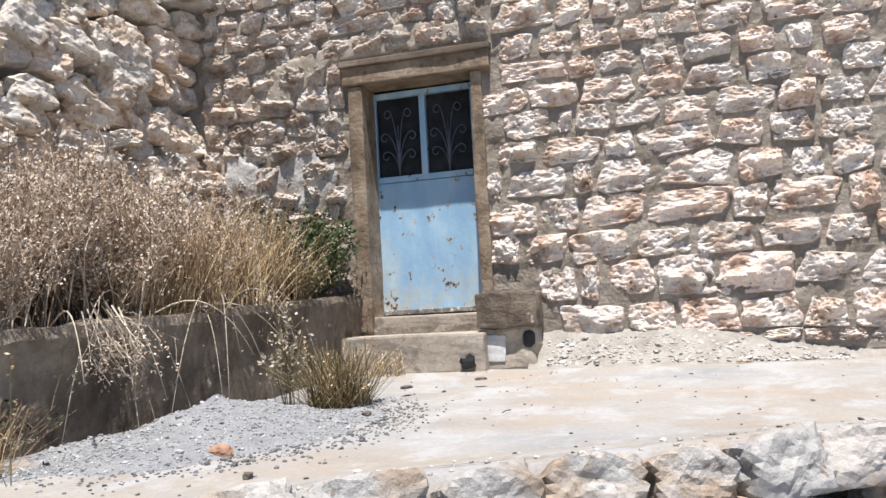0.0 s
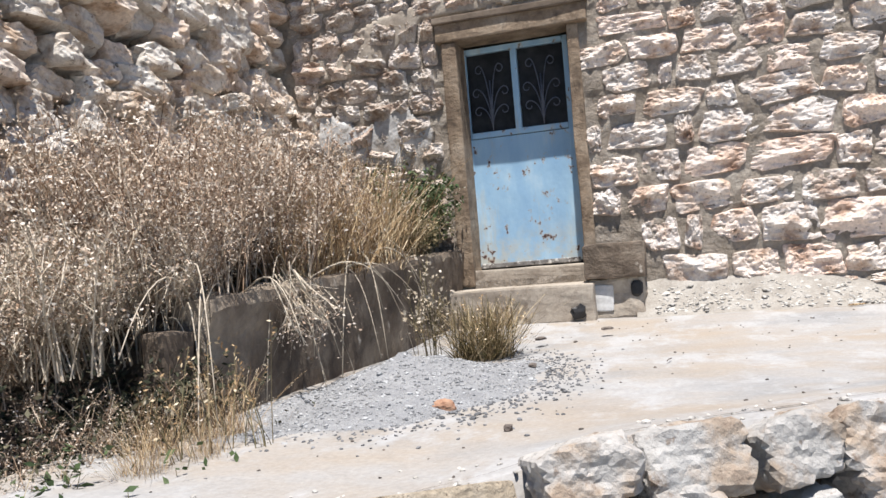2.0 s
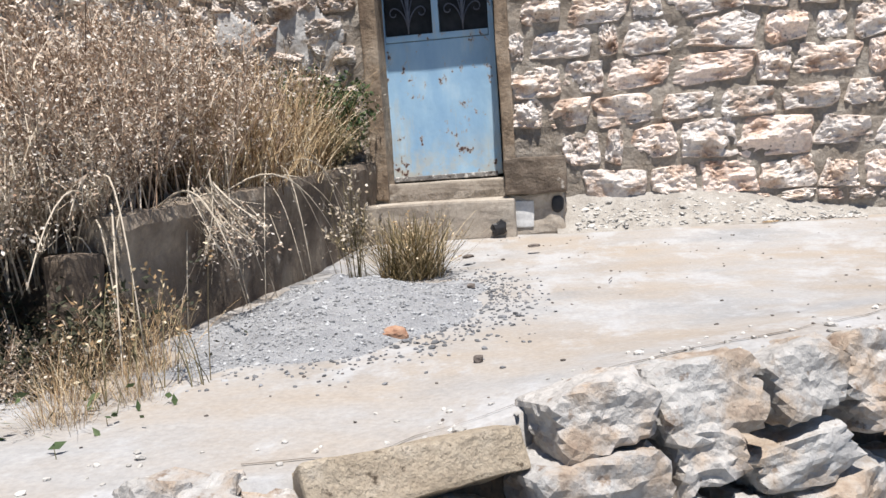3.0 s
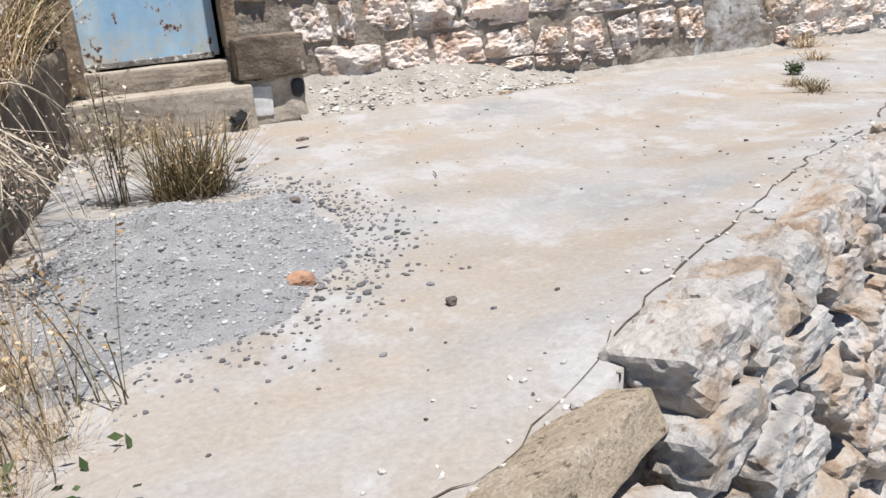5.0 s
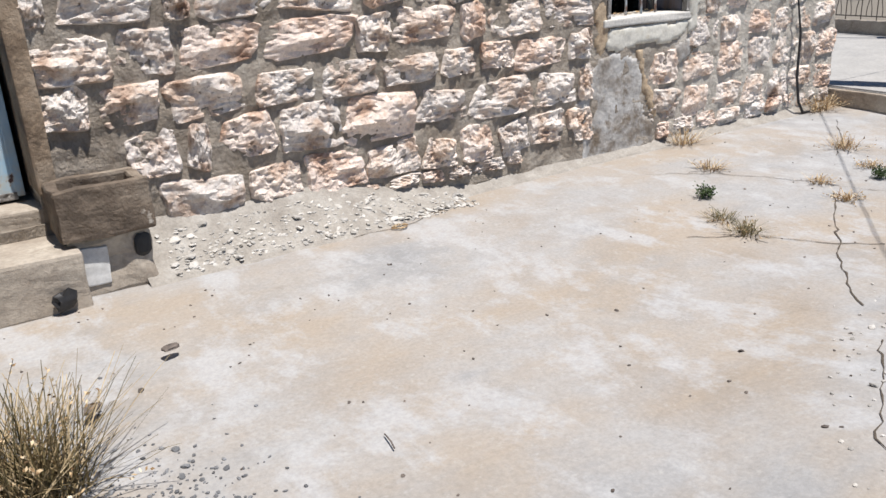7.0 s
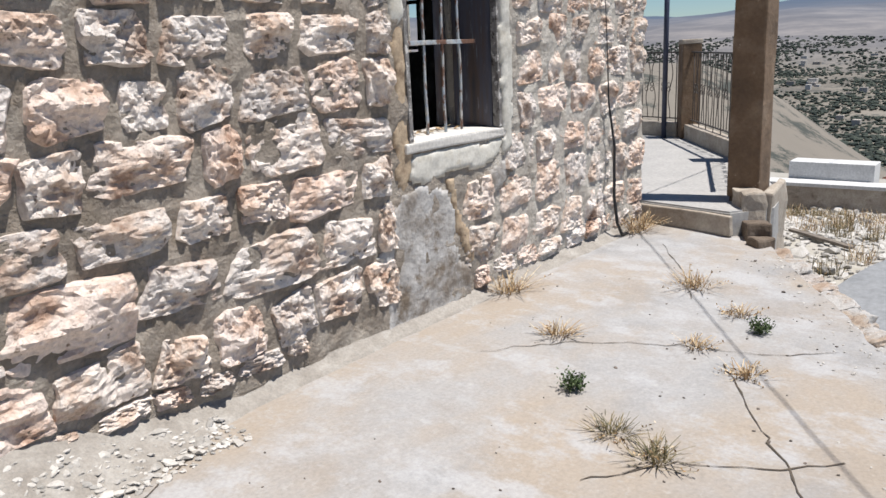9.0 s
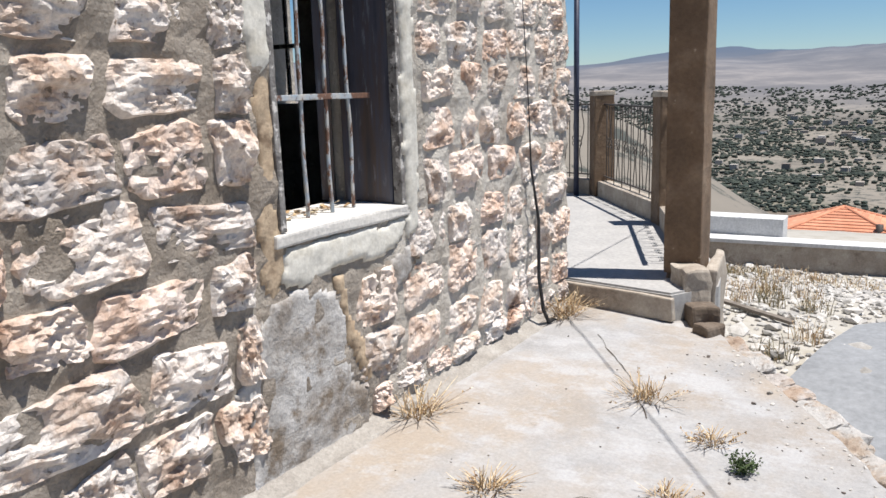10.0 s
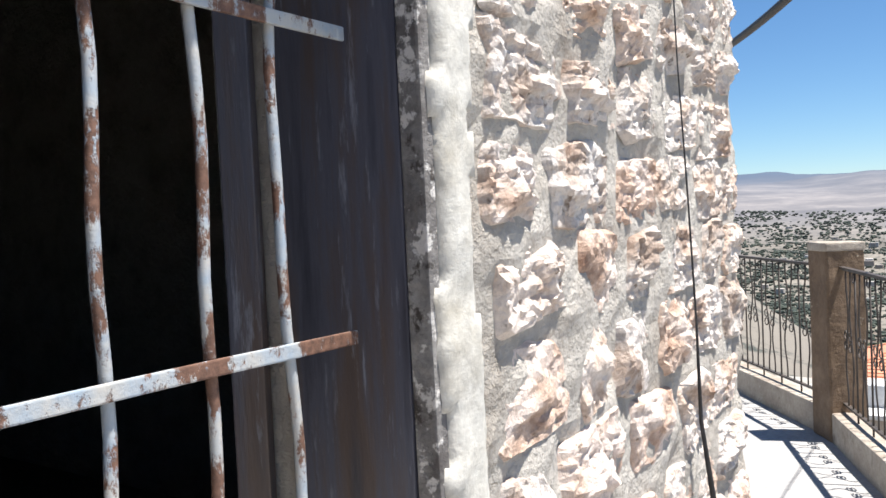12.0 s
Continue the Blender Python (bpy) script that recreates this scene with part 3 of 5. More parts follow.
def pierced(name, axis, at, thick, span, zs, holes, mat, step=0.07, relief=0.02, inner_mat=None):
    """A wall in the plane axis = at, thick metres deep, with real openings; its outer face is uneven."""
    def lines(lo, hi, cuts):
        pts = sorted({lo, hi, *[c for c in cuts if lo < c < hi]})
        out = []
        for a, b in zip(pts, pts[1:]):
            k = max(1, round((b - a) / step))
            out += [a + (b - a) * i / k for i in range(k)]
        return out + [hi]
    us = lines(*span, [c for h in holes for c in h[:2]])
    vs = lines(*zs, [c for h in holes for c in h[2:]])
    nu, nv = len(us), len(vs)

    def kept(i, j):
        if not (0 <= i < nu - 1 and 0 <= j < nv - 1):
            return False
        u, v = (us[i] + us[i + 1]) / 2, (vs[j] + vs[j + 1]) / 2
        return not any(h[0] < u < h[1] and h[2] < v < h[3] for h in holes)
    verts = []
    for side in (0, 1):
        for v in vs:
            for u in us:
                w = at + side * thick
                if not side:
                    w += relief * noise.noise(Vector((u * 6, v * 6, 1))) + relief * 0.5 * noise.noise(Vector((u * 17, v * 17, 4)))
                verts.append((u, w, v) if axis == "y" else (w, u, v))
    o = nu * nv
    faces = []
    for j in range(nv - 1):
        for i in range(nu - 1):
            if not kept(i, j):
                continue
            a, b, c, d = j * nu + i, j * nu + i + 1, (j + 1) * nu + i + 1, (j + 1) * nu + i
            faces += [(a, b, c, d), (d + o, c + o, b + o, a + o)]
            for (p, q), (di, dj) in (((a, b), (0, -1)), ((b, c), (1, 0)), ((c, d), (0, 1)), ((d, a), (-1, 0))):
                if not kept(i + di, j + dj):
                    faces.append((q, p, p + o, q + o))
    return mesh_of(name, verts, faces, mat)


wall_south = part("wall_south", pierced("wall_south", "y", WALL_Y, THICK, (HX0, HX1), (HZ0, HZ1), (DOOR, WIN), M_MORTAR, 0.05, 0.024), M_MORTAR)
tagged(wall_south, "rough limestone rubble wall of the house with thick grey-brown mortar", "wall", kind="structure")
EASTWIN = (8.86, 9.3, 3.38, 4.72)
wall_east = part("wall_east", pierced("wall_east", "x", HX1, -0.42, (WALL_Y + THICK + 0.003, HY1), (HZ0, HZ1), (EASTWIN,), M_MORTAR, 0.2, 0.0), M_MORTAR)
tagged(wall_east, "east wall of the stone house above the porch", "wall", kind="structure")
for nm, sz, at in (("wall_north", (HX1 - HX0, 0.4, HZ1 - HZ0), ((HX0 + HX1) / 2, HY1 + 0.203, (HZ0 + HZ1) / 2)),
                   ("wall_west", (0.4, HY1 - WALL_Y - THICK - 0.006, HZ1 - HZ0), (HX0 + 0.2, (HY1 + WALL_Y + THICK) / 2, (HZ0 + HZ1) / 2))):
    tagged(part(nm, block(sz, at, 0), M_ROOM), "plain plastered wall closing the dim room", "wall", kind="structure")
tagged(part("ceiling", block((HX1 - HX0 + 0.1, HY1 - WALL_Y + 0.6, 0.25), ((HX0 + HX1) / 2, (HY1 + WALL_Y) / 2 + 0.15, HZ1 + 0.128), 0.01), M_CONC), "flat concrete roof slab of the house", "ceiling", kind="structure")
tagged(part("floor", block((HX1 - HX0 - 0.9, HY1 - WALL_Y - THICK - 0.01, 0.3), ((HX0 + HX1) / 2, (HY1 + WALL_Y + THICK) / 2, 2.0), 0), M_ROOM), "dusty concrete floor of the empty room, coloured dark for indoor shade", "floor", kind="structure")
# unseen partition added inside the house to keep the room dim
tagged(part("wall_inner", block((0.2, HY1 - WALL_Y - THICK - 0.02, HZ1 - 2.17), (0.2, (HY1 + WALL_Y + THICK) / 2, (HZ1 + 2.16) / 2), 0), M_ROOM), "unseen partition added to keep the room dim", "wall", kind="structure")


# ---------- concrete dressings of the south wall ----------
def dressing(name, size, at, mat, label, category, jit=0.01, bev=0.012, seed=1, rot=None):
    ob = part(name, block(size, at, bev, jit, 3, rot, seed), mat)
    return tagged(ob, label, category, kind="structure")


def slab_patch(name, outline, y, depth, mat, label, rag=0.025):
    """A skim of render with an uneven outline, proud of the wall; outline gives (x, z) corners."""
    pts = []
    for (a, b), (c, d) in zip(outline, outline[1:] + outline[:1]):
        k = max(2, int(math.hypot(c - a, d - b) / 0.03))
        for i in range(k):
            x, z = a + (c - a) * i / k, b + (d - b) * i / k
            nv = noise.noise_vector(Vector((x * 9, 4, z * 9)))
            pts.append((x + nv.x * rag, z + nv.z * rag))
    def inside(px, pz):
        odd = False
        for (a, b), (c, d) in zip(pts, pts[1:] + pts[:1]):
            if (b > pz) != (d > pz) and px < a + (c - a) * (pz - b) / (d - b):
                odd = not odd
        return odd
    step = 0.02
    x0, z0 = min(p[0] for p in pts), min(p[1] for p in pts)
    nx, nz = int((max(p[0] for p in pts) - x0) / step) + 1, int((max(p[1] for p in pts) - z0) / step) + 1
    cells = [(i, j) for i in range(nx) for j in range(nz) if inside(x0 + (i + 0.5) * step, z0 + (j + 0.5) * step)]
    bm = bmesh.new()
    grid = {}
    for i, j in cells:
        for k in ((i, j), (i + 1, j), (i + 1, j + 1), (i, j + 1)):
            if k not in grid:
                q = Vector((x0 + k[0] * step, 0, z0 + k[1] * step))
                w = noise.noise_vector(q * 31) * 0.008
                grid[k] = bm.verts.new((q.x + w.x, y + 0.008 * noise.noise(q * 9) + 0.003 * noise.noise(q * 27), q.z + w.z))
        bm.faces.new([grid[k] for k in ((i, j), (i + 1, j), (i + 1, j + 1), (i, j + 1))])
    for e in bm.edges:
        if e.is_boundary:
            for v in e.verts:
                v.co.y = max(v.co.y, y + 0.01)
    g = bmesh.ops.extrude_face_region(bm, geom=bm.faces[:])
    bmesh.ops.translate(bm, vec=(0, depth, 0), verts=[v for v in g["geom"] if isinstance(v, bmesh.types.BMVert)])
    return tagged(part(name, bm, mat, smooth=True), label, "render", kind="structure")


dressing("trim", (1.27, 0.3, 0.15), (-1.925, 6.86, 4.3), M_JAMB, "weathered projecting concrete lintel over the blue door", "lintel", seed=3)
dressing("trim", (1.3, 0.2, 0.06), (-1.93, 6.785, 4.4), M_DARKCONC, "cracked dark drip edge along the door lintel", "lintel", jit=0.02, seed=5)
dressing("trim", (0.125, 0.3, 2.06), (-2.455, 6.88, 3.19), M_JAMB, "stained concrete jamb beside the blue door", "door jamb", jit=0.014, seed=7)
dressing("trim", (0.1, 0.3, 1.86), (-1.42, 6.9, 3.29), M_JAMB, "stained concrete jamb beside the blue door", "door jamb", jit=0.014, seed=8)
slab_patch("trim", [(2.44, 3.56), (2.5, 3.53), (2.568, 3.55), (2.568, 4.9), (2.42, 4.9), (2.45, 4.4), (2.42, 4.1)], 6.766, 0.06, M_PLASTER, "pale smooth plaster band beside the barred window", 0.016)
slab_patch("trim", [(2.45, 2.72), (2.52, 2.62), (2.568, 2.72), (2.568, 3.57), (2.46, 3.57), (2.48, 3.3), (2.46, 2.95)], 6.772, 0.055, M_BROWN, "crumbling brown render beside the barred window", 0.03)
slab_patch("trim", [(3.472, 2.72), (3.58, 2.76), (3.6, 3.1), (3.57, 3.6), (3.61, 4.0), (3.58, 4.9), (3.472, 4.9)], 6.75, 0.06, M_PLASTER, "pale smooth plaster band beside the barred window", 0.022)
slab_patch("trim", [(2.56, 2.7), (2.7, 2.66), (2.9, 2.7), (3.2, 2.68), (3.44, 2.72), (3.5, 2.83), (2.56, 2.83)], 6.766, 0.06, M_PLASTER, "stained plaster apron below the window sill", 0.022)
slab_patch("trim", [(2.28, 1.84), (2.7, 1.83), (3.12, 1.84), (3.1, 2.06), (2.98, 2.14), (2.96, 2.4), (2.9, 2.6), (2.66, 2.66), (2.46, 2.62), (2.36, 2.46), (2.28, 2.3), (2.34, 2.1)], 6.768, 0.06, M_CEMENT, "grey cement patch trowelled over the stones below the window", 0.035)
slab_patch("trim", [(3.06, 2.1), (3.14, 2.08), (3.12, 2.26), (3.04, 2.36), (2.99, 2.5), (2.96, 2.64), (2.91, 2.66), (2.92, 2.5), (2.96, 2.36), (3.02, 2.26)], 6.764, 0.06, M_BROWN, "strip of crumbling orange-brown render", 0.03)
slab_patch("trim", [(3.16, 2.44), (3.4, 2.5), (3.62, 2.62), (3.5, 2.68), (3.2, 2.62)], 6.758, 0.06, M_CEMENT, "thin grey cement smear under the window corner", 0.03)
slab_patch("trim", [(-3.75, 3.2), (-3.2, 3.3), (-2.75, 3.1), (-2.65, 3.5), (-2.9, 3.75), (-3.3, 3.6), (-3.7, 3.8)], 6.75, 0.05, M_CEMENT, "grey cement smeared over the rubble beside the door")
slab_patch("trim", [(-3.7, 4.05), (-3.1, 4.1), (-2.7, 4.45), (-1.5, 4.5), (-1.3, 4.62), (-2.2, 4.72), (-3.2, 4.5)], 6.755, 0.05, M_CONC, "cement smeared over the rubble above the door")

M_FOOT = earthy("pebbly_footing", [(0.3, (0.26, 0.235, 0.205)), (0.55, (0.35, 0.325, 0.29)), (0.75, (0.43, 0.41, 0.38))], 7.0, bumps=((40, 0.8, 0.012), (130, 0.6, 0.004)))
# pebbly footing along the wall, and a smooth fillet further on
fv, ff = [], []
for i in range(150):
    x = -1.08 + 6.63 * i / 149
    reach = 0.3 * smooth(1.4, 0.2, x) + 0.13
    lift = 0.2 * smooth(1.2, 0.0, x) + 0.06
    for k in range(6):
        u = k / 5
        y = 6.8 - reach * u
        z = terrace_z(x, y) + lift * (1 - u) ** 1.6 + 0.012 * (1 - u) + 0.012 * noise.noise(Vector((x * 9, y * 9, 2)))
        fv.append((x, y, z if k < 5 else z - 0.03))
for i in range(149):
    for k in range(5):
        a = i * 6 + k
        ff.append((a, a + 1, a + 7, a + 6))
tagged(part("baseboard", mesh_of("footing", fv, ff, M_FOOT, True), M_FOOT), "pale pebbly cement footing along the bottom of the wall", "footing", kind="structure")

# ---------- door ----------
door = thing("door_1", (-1.965, 7.05, 2.3), "rusty sky-blue sheet-metal door with a scrolled grille over dark glass", "door", kind="structure")
part("panel", block((0.87, 0.035, 1.1), (0, 0, 0.575), 0.006), M_DOOR, door)
for sx in (-1, 1):
    part("stile", block((0.045, 0.05, 1.9), (sx * 0.445, 0, 0.965), 0.006), M_DOOR, door)
part("mid_rail", block((0.84, 0.05, 0.05), (0, -0.004, 1.155), 0.006), M_DOOR, door, "rust-edged blue rail")
part("top_rail", block((0.84, 0.05, 0.05), (0, 0, 1.89), 0.006), M_DOOR, door)
part("mullion", block((0.055, 0.055, 0.69), (0, -0.002, 1.522), 0.006), M_DOOR, door)
part("bottom_rail", block((0.86, 0.05, 0.04), (0, -0.004, 0.02), 0.006), M_FRAME, door, "rusted-through bottom edge")
glass, gnt, gb = material("dusty_dark_glass", 0.5)
gb.inputs["Specular IOR Level"].default_value = 0.2
gb.inputs["Base Color"].default_value = (0.012, 0.014, 0.016, 1)
gcol = ramp(gnt, noise_fac(gnt, 7, 5), [(0.4, (0.008, 0.009, 0.011)), (0.7, (0.03, 0.032, 0.034))])
gnt.links.new(gcol, gb.inputs["Base Color"])
for sx in (-1, 1):
    part("pane", block((0.385, 0.012, 0.68), (sx * 0.222, 0.02, 1.522), 0), glass, door, "dark dusty glass pane")
M_GRILLE = earthy("grey_blue_grille", [(0.3, (0.07, 0.08, 0.11)), (0.7, (0.12, 0.14, 0.18))], 20, rough=0.6, bumps=())


def scroll(cx, z0, side, height, reach):
    pts = []
    for i in range(10):
        u = i / 9
        pts.append((cx + side * reach * u ** 1.7, -0.03, z0 + height * math.sin(u * 1.5)))
    ex, ez = pts[-1][0], pts[-1][2]
    for i in range(1, 12):
        w = i / 11 * 4.6
        r = 0.045 * (1 - i / 16)
        pts.append((ex + side * math.sin(w) * r, -0.03, ez - 0.045 + math.cos(w) * r))
    return pts


for sx in (-1, 1):
    grille = part("grille", tube("grille", [(sx * 0.222, -0.03, 1.19), (sx * 0.222, -0.03, 1.62)], 0.007, M_GRILLE, 6), M_GRILLE, door, "grey-blue scrolled iron grille")
    for s2 in (-1, 1):
        for hgt, rch in ((0.2, 0.11), (0.36, 0.12), (0.56, 0.085)):
            part("scroll", tube("scroll", scroll(sx * 0.222, 1.2, s2, hgt, rch), 0.0055, M_GRILLE, 5), M_GRILLE, grille)

# steps and basin
steps = thing("door_steps", (-1.9, 6.7, 1.85), "two worn concrete steps below the blue door", "steps")
part("tread", block((1.2, 0.62, 0.3), (-0.08, -0.02, 0.14), 0.02, 0.014, 3, seed=11), M_CONC, steps)
part("threshold", block((0.96, 0.46, 0.16), (-0.03, 0.33, 0.355), 0.015, 0.01, 3, seed=12), M_CONC, steps)

basin = thing("stone_basin", (-1.22, 6.62, 1.85), "old square concrete trough on a plastered base beside the door", "basin")
part("base", block((0.42, 0.3, 0.33), (0.0, 0.03, 0.145), 0.03, 0.03, 4, seed=14), M_CONC, basin, "crumbling stained concrete base")
part("render_patch", block((0.15, 0.03, 0.2), (-0.1, -0.115, 0.16), 0.008, 0.014, 3, seed=15), M_PARAPET, basin, "whitish lime patch on the base")
for nm, sz, at, mt in (("front", (0.46, 0.06, 0.27), (0, -0.15, 0.445), M_PLANTER), ("back", (0.46, 0.05, 0.27), (0, 0.135, 0.445), M_PLANTER), ("side", (0.06, 0.25, 0.265), (-0.2, -0.005, 0.443), M_PLANTER),
                       ("side", (0.06, 0.25, 0.265), (0.2, -0.005, 0.443), M_PLANTER), ("bottom", (0.34, 0.24, 0.06), (0, -0.005, 0.345), M_PLANTER)):
    part(nm, block(sz, at, 0.02, 0.016, 3, seed=16), mt, basin)
# black lump added for the darkness inside the drain opening
part("drain_hole", mesh_of("drain_hole", *rock_data(77, 2), M_BLACK), M_BLACK, basin, "black lump standing for the dark inside the drain hole").matrix_basis = pose(0.15, -0.115, 0.22) @ Matrix.Diagonal((0.09, 0.03, 0.13, 1))

# ---------- barred window ----------
win = thing("window_1", (3.02, 6.95, 2.86), "old timber window with peeling frame and rusty bars over a dim room", "window", kind="structure")
part("window_sill", block((1.0, 0.44, 0.06), (0.0, 0.03, 0.015), 0.012, 0.012, 3, seed=21), M_SILL, win, "worn white stone sill with chipped edge")
for sx in (-1, 1):
    part("window_frame", block((0.034, 0.05, 1.6), (sx * 0.442, -0.16, 0.85), 0.006, 0.006, 2, seed=22), M_FRAME, win, "peeling grey-white timber frame")
    part("lining", block((0.03, 0.3, 1.6), (sx * 0.442, 0.02, 0.85), 0.004, 0.004, 2, seed=23), M_SLATEWOOD, win, "slate-dark painted timber lining")
part("window_frame", block((0.85, 0.05, 0.05), (0, -0.16, 1.6), 0.006), M_FRAME, win)
leaf_m = pose(0.43, 0.24, 0.05, 0, 0, -62)
for nm, sz, at in (("casement", (0.07, 0.04, 1.5), (-0.03, 0, 0.75)),):
    c = part(nm, block(sz, at, 0.004), M_SLATEWOOD, win, "dark blue-grey casement swung into the room")
    c.matrix_basis = leaf_m
rb = random.Random(5)
for i, x in enumerate((-0.27, -0.1, 0.075, 0.24)):
    pts = [(x + 0.006 * math.sin(k * 1.3 + i) + (0.012 if i == 3 else 0) * math.sin(k * 0.55), -0.02 + 0.004 * math.cos(k + i), 0.02 + 1.6 * k / 16) for k in range(17)]
    part("bar", tube("bar", pts, 0.0095, M_BAR, 8), M_BAR, win, "rusty upright bar with flaking pale-blue paint")
for z in (0.585, 1.13):
    part("cross_bar", block((0.8, 0.008, 0.026), (0.0, -0.034, z), 0.003, 0.002, 4, seed=int(z * 10)), M_BAR, win, "flat rusty cross bar with flaking white paint")
broken = part("splinter", block((0.012, 0.02, 0.16), (-0.40, -0.075, 0.5), 0.003, rot=Euler((0, -0.6, 0)).to_matrix().to_4x4()), M_FRAME, win, "loose splinter of grey timber")
# debris and a seedling on the sill
lv = []
rl = random.Random(9)
for i in range(70):
    x, y = rl.uniform(2.65, 3.3), rl.uniform(6.98, 7.12)
    a = rl.uniform(0, 6.3)
    d = Vector((math.cos(a), math.sin(a), rl.uniform(0, 0.4))) * rl.uniform(0.02, 0.05)
    p = Vector((x, y, 2.912))
    s = Vector((-d.y, d.x, 0)) * 0.25
    lv.append(([p - s, p + s, p + d + s, p + d - s], [(0, 1, 2, 3)]))
tagged(part("dry_litter", joined("dry_litter", lv, M_STRAW), M_STRAW), "dry brown leaves and twigs on the window sill", "litter", kind="stuff")
seed_pl = thing("seedling", (2.68, 7.06, 2.9), "small dusty green seedling rooted on the window sill", "plant")
for k in range(7):
    a, h = k * 2.4, 0.03 + 0.025 * k
    d = Vector((math.cos(a), math.sin(a) * 0.6, 0.6)) * 0.05
    s = Vector((-d.y, d.x, 0)) * 0.35
    p = Vector((0, 0, h))
    part("leaf", mesh_of("leaf", [p, p + d * 0.5 + s, p + d, p + d * 0.5 - s], [(0, 1, 2, 3)], M_LEAF), M_LEAF, seed_pl)
part("stem", tube("stem", [(0, 0, 0), (0.01, 0, 0.1), (0, 0.01, 0.2)], 0.003, M_LEAF, 5), M_LEAF, seed_pl)

# window in the east wall, seen through the room
ew = thing("window_2", (5.3, 9.08, 3.4), "narrow glazed window with white bars in the far wall", "window", kind="structure")
for y in (-0.2, 0.2):
    part("window_frame", block((0.05, 0.04, 1.3), (0, y, 0.65), 0.004), M_FRAME, ew)
for z in (0.02, 0.44, 0.86, 1.28):
    part("window_frame", block((0.05, 0.4, 0.035), (0, 0, z), 0.004), M_FRAME, ew)
part("window_frame", block((0.03, 0.025, 1.25), (0, 0, 0.65), 0.003), M_FRAME, ew)

# ---------- porch ----------
POR = [(5.69, 6.86), (5.53, 5.97), (5.92, 5.74), (6.4, 5.82), (8.36, 6.66), (10.32, 8.05), (11.3, 11.6), (11.3, 13), (5.64, 13)]
bm = bmesh.new()
lowf = bm.faces.new([bm.verts.new((x, y, 0.9)) for x, y in POR])
g = bmesh.ops.extrude_face_region(bm, geom=[lowf])
bmesh.ops.translate(bm, vec=(0, 0, 1.14), verts=[v for v in g["geom"] if isinstance(v, bmesh.types.BMVert)])
bmesh.ops.bevel(bm, geom=[e for e in bm.edges if min(v.co.z for v in e.verts) > 1.5], offset=0.015, segments=2, affect="EDGES")
tagged(part("floor_porch", bm, M_PORCH), "raised pale concrete porch floor beside the house", "porch", kind="structure")
tagged(part("trim", block((0.05, 0.95, 0.17), (5.6, 6.42, 1.93), 0.012, 0.01, 3, Matrix.Rotation(-0.178, 4, "Z"), 31), M_CONC), "stained concrete face of the porch step", "step", kind="structure")
column = thing("porch_column", (6.1, 6.02, 2.03), "tall square column with cracked brown render and broken foot", "column")
part("shaft", block((0.29, 0.27, 2.0), (0, 0, 1.05), 0.02, 0.014, 5, seed=41), M_COLUMN, column)
part("upper_shaft", block((0.272, 0.254, 1.3), (0.0, 0.0, 2.6), 0.015, 0.01, 4, seed=42), M_COLUMN, column, "bare weathered concrete above the broken render")
part("broken_foot", block((0.25, 0.22, 0.12), (0, 0, 0.03), 0.02, 0.03, 3, seed=43), M_DARKCONC, column)
insul = thing("cable_bracket", (5.96, 6.08, 4.42), "small black cable bracket fixed to the column", "bracket")
part("clamp", block((0.05, 0.07, 0.06), (0, 0.06, 0), 0.01), M_BLACK, insul)
part("arm", block((0.06, 0.03, 0.03), (0.0, 0.0, 0.0), 0.005), M_BLACK, insul)
for at, sz, rz in (((5.83, 5.92, 2.02), (0.3, 0.2, 0.31), 36), ((5.62, 5.78, 1.87), (0.2, 0.2, 0.2), 30), ((5.46, 5.7, 1.82), (0.2, 0.14, 0.12), -20)):
    # lower lumps take the dark concrete for the shade at the column foot
    ob = part("concrete_block", block(sz, (0, 0, 0), 0.02, 0.03, 3, seed=int(sz[0] * 100)), M_DARKCONC if sz[2] < 0.3 else M_CONC)
    ob.matrix_world = pose(*at, 0, 0, rz)
    tagged(ob, "broken lump of old concrete at the foot of the column", "rubble block", "blocks at the column")
ledge = part("trim", block((0.8, 0.07, 0.7), (6.25, 5.83, 1.8), 0.02, 0.03, 3, Matrix.Rotation(0.12, 4, "Z"), 45), M_CONC)
tagged(ledge, "rough concrete edge of the porch above the slope", "kerb", kind="structure")


def fence_post(x, y, top):
    p = thing("fence_post", (x, y, 2.04), "square weathered concrete post of the porch railing", "post", "railing posts")
    h = top - 2.04
    part("shaft", block((0.26, 0.26, h - 0.05), (0, 0, (h - 0.05) / 2), 0.015, 0.008, 3, Matrix.Rotation(0.6, 4, "Z"), int(x)), M_COLUMN, p)
    part("cap", block((0.272, 0.272, 0.06), (0, 0, h - 0.03), 0.012, 0.006, 2, Matrix.Rotation(0.6, 4, "Z"), int(y)), M_CONC, p)


RAIL = [(6.3, 5.98), (8.32, 6.78), (10.2, 8.16), (11.1, 11.2)]
for x, y in RAIL[1:]:
    fence_post(x, y, 3.38)


def curl_bar(h, k):
    """An upright bar that bellies out, one way or the other, in its middle third."""
    pts = []
    for i in range(15):
        u = i / 14
        b = 0.035 * math.sin(min(max((u - 0.12) / 0.76, 0), 1) * 2 * math.pi) * (1 if k % 2 else -1)
        pts.append((b, 0, h * u))
    return pts


